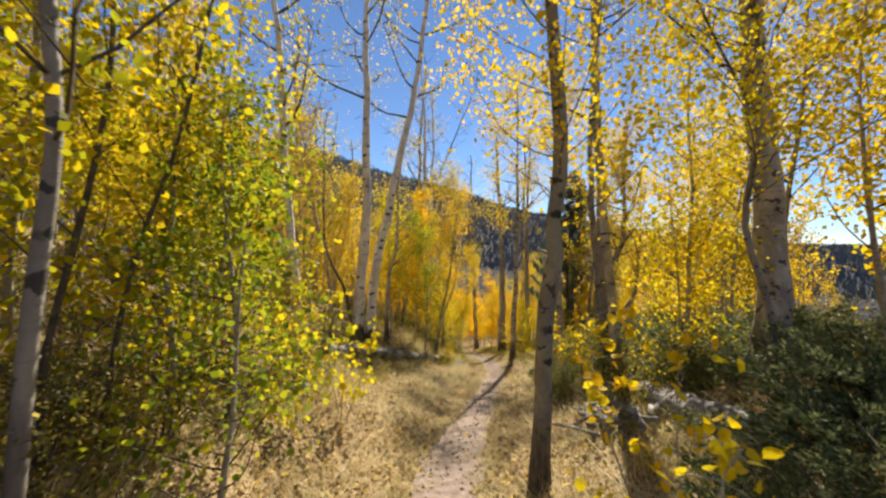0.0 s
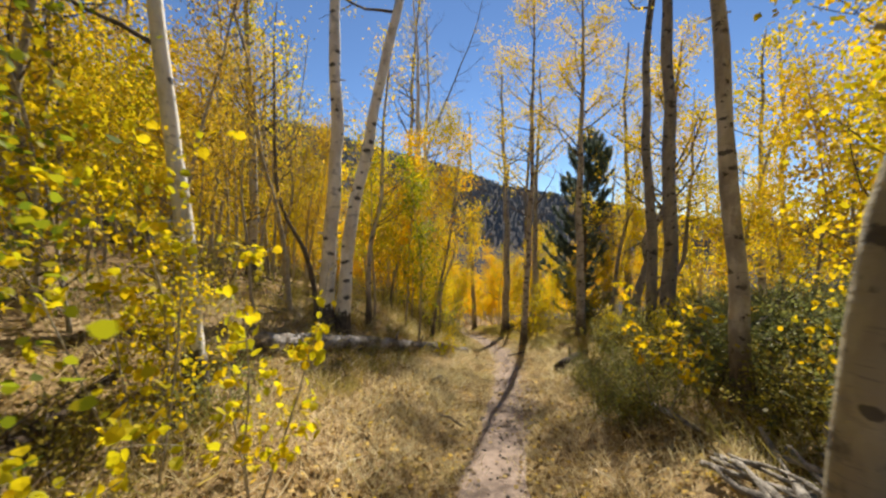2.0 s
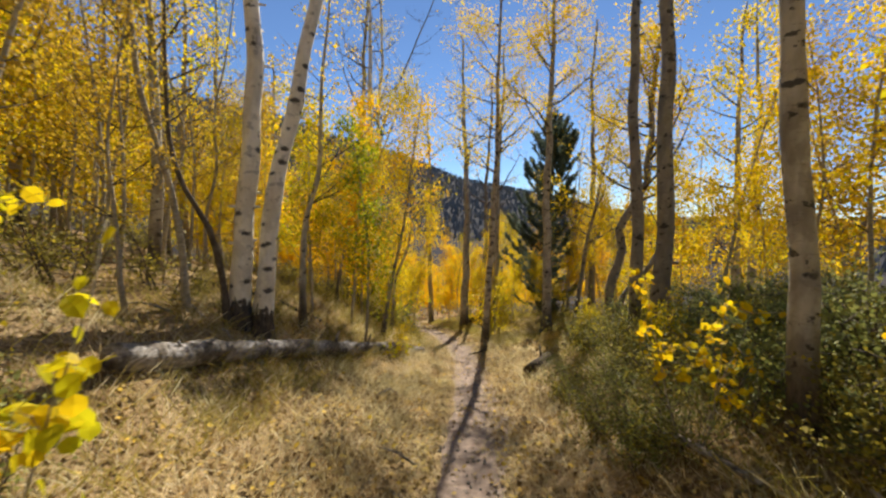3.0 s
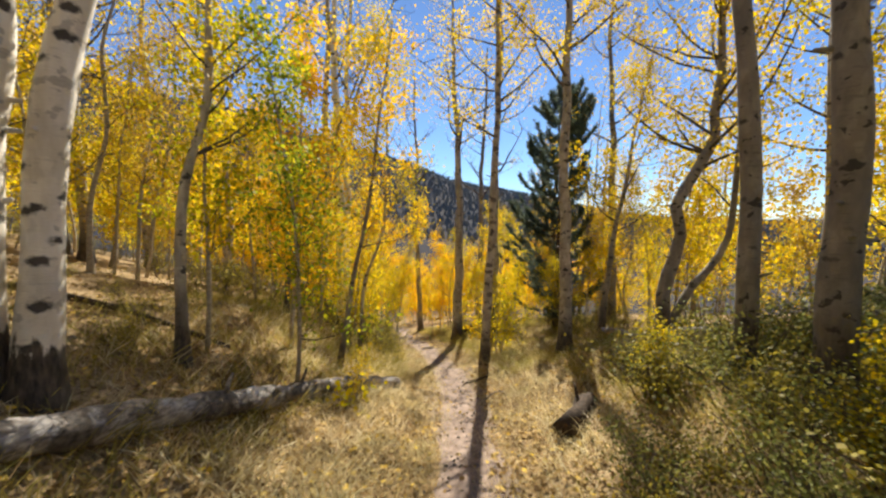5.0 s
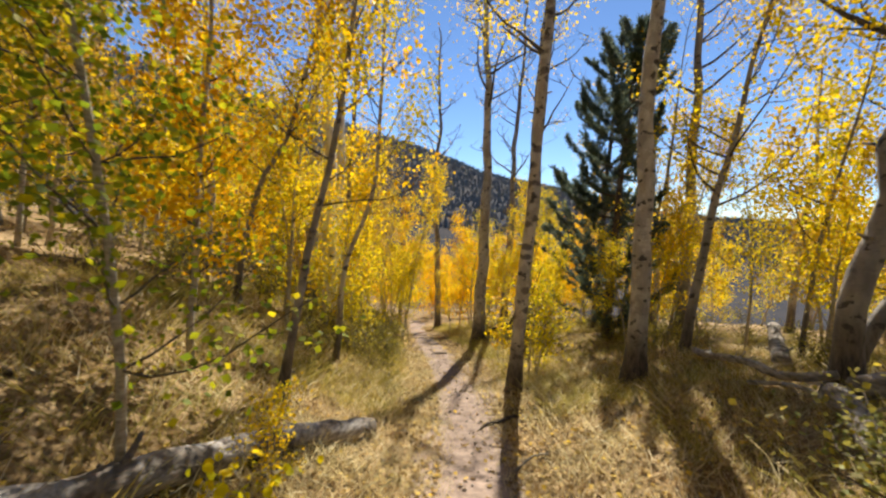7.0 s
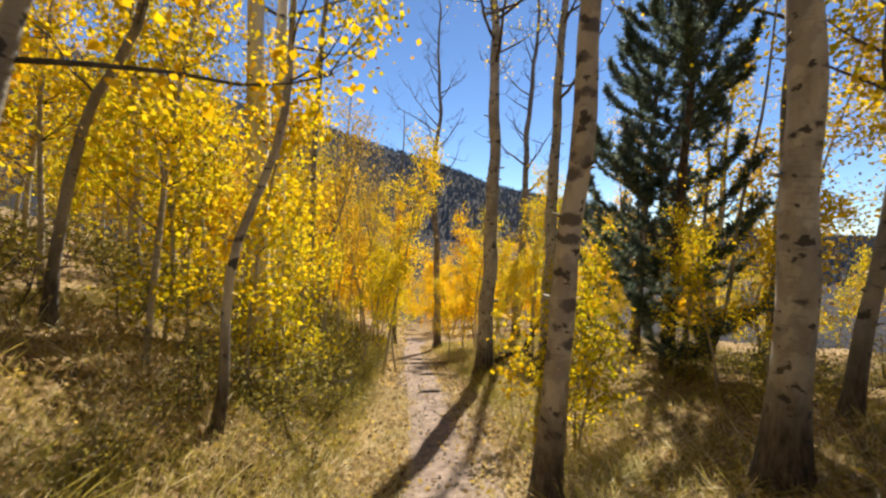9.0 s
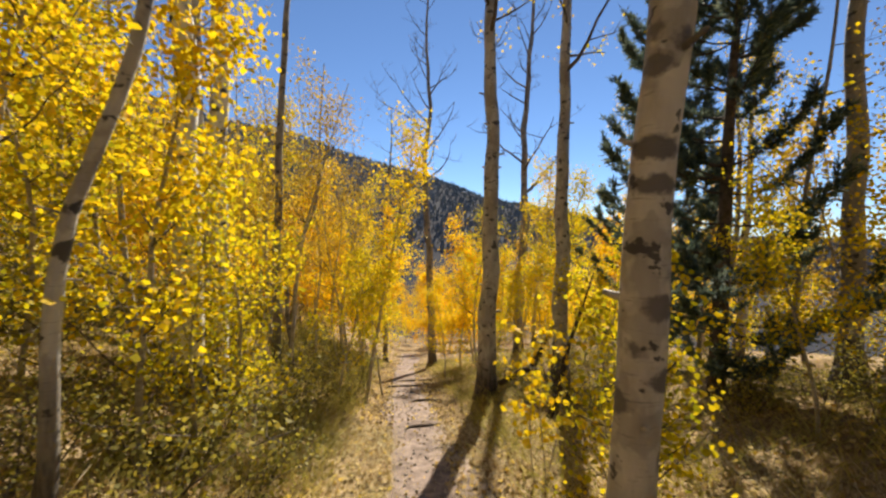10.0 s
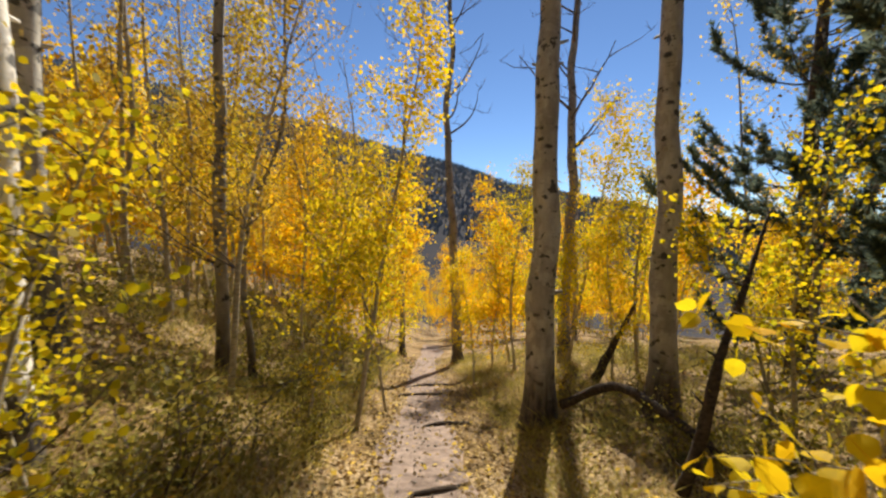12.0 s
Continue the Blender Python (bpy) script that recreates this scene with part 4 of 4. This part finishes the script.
for i in range(18):
    y = rng.uniform(9.0, 15.5)
    shrub(rng.choice((2, 3)), path_x(y) - rng.uniform(1.7, 5), y, rng.uniform(0, 360), rng.uniform(0.35, 0.6))


def juniper_parts(seed, radius, height, sprays):
    """A low spreading evergreen: arching boughs with flat feathery sprays."""
    rng = random.Random(seed)
    v, f, spots, ways = [], [], [], []
    for _ in range(34):
        a = rng.uniform(0, 6.28)
        rise = rng.uniform(0.15, 1.3)
        ln = wander(rng, (0, 0, -0.03), (math.cos(a), math.sin(a), rise), radius * rng.uniform(0.6, 1.1) * (0.85 + 0.3 * height), 8, 0.12, -0.09)
        tube(v, f, ln, [0.014 * (1 - 0.8 * j / 8) for j in range(9)], 4)
        for j in range(2, 9):
            d = (ln[j] - ln[j - 1]).normalized()
            for sgn in (-1, 1):
                w = (d * 0.8 + Vector((-d.y, d.x, 0)) * sgn * rng.uniform(0.4, 1.0) + Vector((0, 0, rng.uniform(-0.1, 0.45)))).normalized()
                tip = ln[j] + w * rng.uniform(0.1, 0.24)
                for u in range(5):
                    spots.append(ln[j] + (tip - ln[j]) * (u / 4))
                    ways.append(w)
    r = np.random.RandomState(seed)
    k = r.randint(0, len(spots), sprays)
    c, w = np.array([tuple(p) for p in spots])[k], np.array([tuple(p) for p in ways])[k]
    w = w + r.normal(0, 0.4, w.shape)
    w /= np.linalg.norm(w, axis=1)[:, None]
    u = np.cross(w, r.normal(size=w.shape))
    u /= np.linalg.norm(u, axis=1)[:, None]
    z = r.uniform(0.035, 0.075, (sprays, 1))
    c = c + r.normal(0, 0.012, c.shape)
    q = np.stack([c - u * 0.003, c + w * z * 0.5 - u * 0.008, c + w * z, c + w * z * 0.5 + u * 0.008], axis=1)
    return mesh_of("boughs", v, f, CONIFER_BARK), mesh_even("sprays", q.reshape(-1, 3), 4, JUNIPER)


JUNIPERS = [juniper_parts(171, 1.0, 0.8, 15000), juniper_parts(172, 0.8, 1.0, 13000)]
for i, (x, y, size) in enumerate(((2.5, 2.45, 0.85), (3.4, 3.1, 1.0), (3.55, 5.1, 1.0), (4.4, 6.1, 1.1), (3.75, 7.1, 0.95), (5.2, 7.5, 1.2), (4.7, 4.7, 1.1), (3.0, 6.0, 0.55), (4.6, 8.3, 1.0), (1.75, 2.15, 0.6), (6.2, 6.4, 1.2))):
    boughs, sprays = JUNIPERS[i % 2]
    ob = thing("juniper_bush", x, y, gz(x, y), "low spreading juniper with feathery grey-green sprays", "shrub", "junipers beside the trail")
    part("brushwood", boughs, ob)["kind"] = "stuff"
    part("foliage", sprays, ob)
    ob.rotation_euler, ob.scale = (0, 0, i * 1.3), (size, size, size)
for i in range(36):
    y = rng.uniform(12.5, 24)
    x = path_x(y) + rng.uniform(1.7, 6)
    if y > 14.6 or not 3.4 < x < 5.6:
        shrub(rng.choice((2, 3, 3)), x, y, rng.uniform(0, 360), rng.uniform(0.5, 1.0))
for i in range(26):
    y = rng.uniform(1.0, 6.2)
    shrub(rng.choice((1, 2, 3)), path_x(y) - rng.uniform(1.7, 5), y, rng.uniform(0, 360), rng.uniform(0.5, 1.0))
for i in range(70):
    y = rng.uniform(2, 30)
    shrub(rng.choice((2, 3, 3)), path_x(y) - rng.uniform(3, 14), y, rng.uniform(0, 360), rng.uniform(0.8, 1.5))
for i in range(52):
    y = rng.uniform(14.5, 25)
    shrub(rng.choice((2, 3)), path_x(y) - rng.uniform(0.95, 4.5), y, rng.uniform(0, 360), rng.uniform(0.7, 1.3))


# Fallen wood
def fallen(name, pts, r0, r1, material, label, seed, knots=4, above=0.7, category="log", rough=0.22):
    """A fallen log or branch lying on the ground through the plan points given."""
    rng = random.Random(seed)
    base = [Vector((x, y, gz(x, y) + above * r0 + lift)) for x, y, lift in pts]
    ob = thing(name, base[0].x, base[0].y, base[0].z, label, category, "fallen wood")
    o = base[0].copy()
    line = spline([p - o for p in base], 0.12)
    n = len(line)
    v, f = [], []
    tube(v, f, line, [(r0 + (r1 - r0) * i / (n - 1)) * (1 + 0.06 * rng.uniform(-1, 1)) for i in range(n)], 12)
    for i, p in enumerate(v):
        c = line[i // 12]
        v[i] = c + (p - c) * (1 + rough * noise.noise((p.x * 4 + seed, p.y * 4, p.z * 9)))
    part("stem", mesh_of("stem", v, f, material, True), ob)
    for _ in range(knots):
        i = rng.randrange(1, n - 1)
        a = rng.uniform(-1, 1)
        ln = wander(rng, line[i], (a, rng.uniform(-1, 1), rng.uniform(0.3, 1)), rng.uniform(0.9, 2.6) * r0 + 0.03, 4, 0.3, 0.0)
        sv, sf = [], []
        tube(sv, sf, ln, [r0 * 0.25 * (1 - 0.6 * j / 4) for j in range(5)], 6)
        part("stub", mesh_of("stub", sv, sf, material, True), ob)
    return ob


fallen("fallen_log", [(-2.05, 7.0, 0.0), (-1.72, 8.1, 0.0), (-1.2, 9.3, 0.0), (-0.55, 10.75, 0.0), (0.1, 11.85, 0.0), (0.5, 12.45, 0.0), (0.62, 12.6, -0.02)], 0.115, 0.095, LOG, "weathered grey fallen aspen log, bark gone", 81, 7, rough=0.36)
fallen("fallen_log", [(2.56, 5.1, 0.0), (2.46, 4.3, 0.02), (2.36, 3.0, 0.0)], 0.14, 0.15, LOG, "thick pale fallen log with peeling bark", 82, 3)
fallen("fallen_branch", [(2.05, 7.1, 0.05), (2.0, 6.4, 0.08), (2.05, 5.8, 0.03)], 0.035, 0.02, DEADWOOD, "thin grey dead branch on the ground", 83, 4)
for i in range(24):
    x0, y0 = 1.42 + rng.uniform(0, 0.55), 3.65 + rng.uniform(-0.1, 0.9)
    turn, reach = rng.gauss(0.21, 0.22), rng.uniform(0.35, 1.25)
    bow = rng.uniform(-0.05, 0.05)
    fallen("split_wood", [(x0, y0, rng.uniform(0.06, 0.14)), (x0 + 0.5 * reach * math.sin(turn) + bow, y0 + 0.5 * reach * math.cos(turn), rng.uniform(0.06, 0.18)), (x0 + reach * math.sin(turn), y0 + reach * math.cos(turn), rng.uniform(0.02, 0.14))],
           rng.uniform(0.012, 0.04), rng.uniform(0.006, 0.018), DEADWOOD, "splintered pale piece of a rotted log", 90 + i, rng.choice((0, 1, 1)), rough=0.8)
fallen("dead_branch", [(-2.0, 3.7, 0.02), (-2.1, 4.4, 0.14), (-2.2, 5.2, 0.25)], 0.045, 0.03, DARKWOOD, "dark dead branch among the brush", 184, 5, category="branch")
fallen("stump_log", [(2.2, 10.1, 0.0), (2.36, 10.22, 0.04), (2.52, 10.4, 0.02), (2.75, 10.62, 0.05)], 0.115, 0.085, DARKWOOD, "short dark rotten log end beside the trail", 85, 1, rough=0.95)
fallen("fallen_branch", [(3.0, 19.3, 0.15), (3.35, 18.9, 0.35), (3.5, 18.4, 0.3), (3.72, 17.8, 0.08)], 0.05, 0.035, DARKWOOD, "bent dead branch propped against a trunk", 86, 6)
fallen("leaning_snag", [(3.27, 17.6, 0.0), (3.4, 17.62, 0.4), (3.5, 17.64, 0.85), (3.72, 17.7, 1.4), (3.86, 17.75, 1.75)], 0.045, 0.008, DARKWOOD, "thin dark dead stem leaning over", 186, 5, category="snag", rough=0.4)
fallen("fallen_branch", [(4.75, 13.9, 0.1), (4.45, 13.2, 0.22), (4.25, 12.5, 0.2), (4.2, 12.05, 0.16), (4.35, 11.75, 0.2)], 0.045, 0.035, DEADWOOD, "thin pale dead branch arching over the grass", 87, 6)
fallen("fallen_branch", [(4.1, 12.3, 0.1), (4.15, 11.9, 0.14), (4.0, 11.4, 0.1)], 0.022, 0.012, DEADWOOD, "thin pale dead side branch in the grass", 189, 4)
fallen("fallen_log", [(4.2, 11.5, 0.14), (4.6, 11.45, 0.12), (5.3, 11.3, 0.08)], 0.085, 0.1, DEADWOOD, "short pale barkless log", 187, 2)
fallen("fallen_log", [(4.1, 11.55, 0.1), (3.9, 11.2, 0.08), (3.62, 10.85, 0.04)], 0.085, 0.06, DEADWOOD, "broken pale piece of log with splintered ends", 188, 4, rough=0.6)
fallen("broken_log", [(5.3, 13.2, 0.05), (5.9, 13.9, 0.2), (6.6, 14.7, 0.38)], 0.1, 0.08, DEADWOOD, "broken pale log lying propped up at one end", 88, 3)
fallen("fallen_branch", [(3.95, 20.9, 0.0), (4.15, 20.9, 0.4), (4.4, 20.9, 0.85), (4.55, 20.95, 1.1)], 0.075, 0.02, DARKWOOD, "dark broken snag leaning on other wood", 89, 4, rough=0.45)
for i, (x, y, dx, dy) in enumerate(((-2.15, 8.75, -0.5, 0.2), (-1.95, 8.7, 0.25, -0.35), (-2.4, 8.5, -0.4, -0.3), (-2.5, 9.3, -0.7, 0.1), (1.9, 12.1, 0.4, 0.3), (-0.2, 8.6, 0.3, 0.25), (0.2, 7.2, -0.35, 0.2))):
    fallen("dead_twig", [(x, y, 0.02), (x + 0.5 * dx, y + 0.5 * dy, 0.09), (x + dx, y + dy, 0.01)], 0.013, 0.006, DEADWOOD, "thin pale dead twig on the ground", 310 + i, 3, category="twig")
fallen("fallen_branch", [(-3.4, 11.2, 0.05), (-2.2, 11.0, 0.03), (-1.3, 11.3, 0.0)], 0.04, 0.025, DARKWOOD, "dark dead branch in the grass", 84, 4)

for i, (x, y, dx) in enumerate(((1.75, 22.0, -0.9), (2.0, 22.9, -1.0), (2.1, 20.1, -0.7), (1.9, 18.2, -0.5), (2.3, 13.4, -0.6))):
    fallen("tree_root", [(x, y, -0.02), (x + 0.4 * dx, y - 0.12, 0.012), (x + 0.75 * dx, y - 0.2, 0.008), (x + dx, y - 0.38, -0.04)], 0.028, 0.016, DARKWOOD, "bare dark root crossing the dirt trail", 190 + i, 0, category="root")


# Grass, litter and pebbles
def build_stuff():
    r = np.random.RandomState(5)

    def blades(name, n, spots, height, width, material, label):
        x, y = spots
        z = ground_z(x, y) - 0.01
        h = height * r.uniform(0.5, 1.3, n)
        a = r.uniform(0, 6.28, n)
        lx, ly = r.normal(0, 0.6, n) * h, r.normal(0, 0.6, n) * h
        ux, uy = np.cos(a) * width, np.sin(a) * width
        q = np.stack([np.stack([x - ux, y - uy, z], 1), np.stack([x + ux, y + uy, z], 1),
                      np.stack([x + lx * 0.62 + ux * 0.7, y + ly * 0.62 + uy * 0.7, z + h * 0.6], 1), np.stack([x + lx, y + ly, z + h * 0.92], 1)], 1)
        tagged(new(name, mesh_even(name, q.reshape(-1, 3), 4, material)), label, "grass", kind="stuff")

    def scatter(n, lo, hi, near, far):
        """n places in tufts beside the trail, from near to far metres off it on either side"""
        m = max(1, n // 14)
        cy = r.uniform(lo, hi, m)
        side = np.where(r.rand(m) < 0.5, -1, 1)
        reach = np.where((side < 0) & (cy > 8), 0.55, 1.0)
        cx = path_x(cy) + side * (near + (far - near) * reach * r.rand(m) ** 1.5)
        k = r.randint(0, m, n)
        return cx[k] + r.normal(0, 0.1, n), cy[k] + r.normal(0, 0.1, n)

    blades("straw", 130000, scatter(130000, 0, 18, 0.3, 2.8), 0.07, 0.0024, GRASS, "short dry straw-coloured grass beside the trail")
    blades("dry_grass", 36000, scatter(36000, 0, 15, 0.8, 5.5), 0.17, 0.0028, GRASS, "longer dry grass among the trees")
    blades("green_grass", 22000, scatter(22000, 0, 14, 1.7, 6.0), 0.2, 0.0028, GRASS_GREEN, "late green grass tufts")
    blades("matted_grass", 60000, scatter(60000, 13, 27, 0.9, 6.5), 0.17, 0.003, GRASS_GREEN, "olive matted grass under the lower trees")
    n = 80000
    y = r.uniform(-1, 28, n)
    x = path_x(y) + np.where(r.rand(n) < 0.5, -1, 1) * np.abs(r.normal(0, 2.6, n))
    keep = (np.abs(x - path_x(y)) > 0.28) | (r.rand(n) < 0.1)
    x, y = x[keep], y[keep]
    c = np.stack([x, y, ground_z(x, y) + 0.012 + r.rand(len(x)) * 0.03], 1)
    tagged(new("leaf_litter", leaf_mesh("leaf_litter", c, 0.05, LITTER, 6, 4, 2.2)), "fallen brown and yellow aspen leaves on the ground", "leaf litter", kind="stuff")
    # pebbles on the trail
    ico = bmesh.new()
    bmesh.ops.create_icosphere(ico, subdivisions=1, radius=1)
    iv = np.array([tuple(v.co) for v in ico.verts])
    fi = [tuple(v.index for v in f.verts) for f in ico.faces]
    ico.free()
    verts, faces = [], []
    for _ in range(900):
        yy = r.uniform(0, 24)
        xx = float(path_x(yy)) + r.normal(0, 0.28)
        s = r.uniform(0.005, 0.02)
        o = len(verts)
        verts.extend(iv * s * r.uniform(0.7, 1.3, 3) + np.array([xx, yy, gz(xx, yy) + 0.016]))
        faces.extend(tuple(i + o for i in f) for f in fi)
    tagged(new("pebbles", mesh_of("pebbles", verts, faces, PEBBLE)), "small stones and clods on the trodden trail", "pebbles", kind="stuff")


build_stuff()


def build_far_woods():
    """Conifers on the far valley side, too many to count."""
    r = np.random.RandomState(9)
    verts = []
    n = 24000
    az = np.radians(r.uniform(-50, 62, n))
    d = np.sqrt(r.uniform(260 ** 2, 690 ** 2, n))
    x, y = 1 + d * np.sin(az), 8 + d * np.cos(az)
    z = ground_z(x, y)
    h = r.uniform(2.2, 5.5, n)
    for i in range(n):
        w = h[i] * r.uniform(0.14, 0.3)
        a0 = r.uniform(0, 6.28)
        for s in range(4):
            a, b = a0 + s * 1.5708, a0 + (s + 1) * 1.5708
            verts.extend(((x[i] + w * math.cos(a), y[i] + w * math.sin(a), z[i] - 0.3), (x[i] + w * math.cos(b), y[i] + w * math.sin(b), z[i] - 0.3), (x[i], y[i], z[i] + h[i])))
    tagged(new("far_woods", mesh_even("far_woods", verts, 3, HILLWOOD)), "dark conifer woods on the far hillside, tinted grey-blue for haze", "woods", kind="stuff")


build_groves()
build_far_woods()
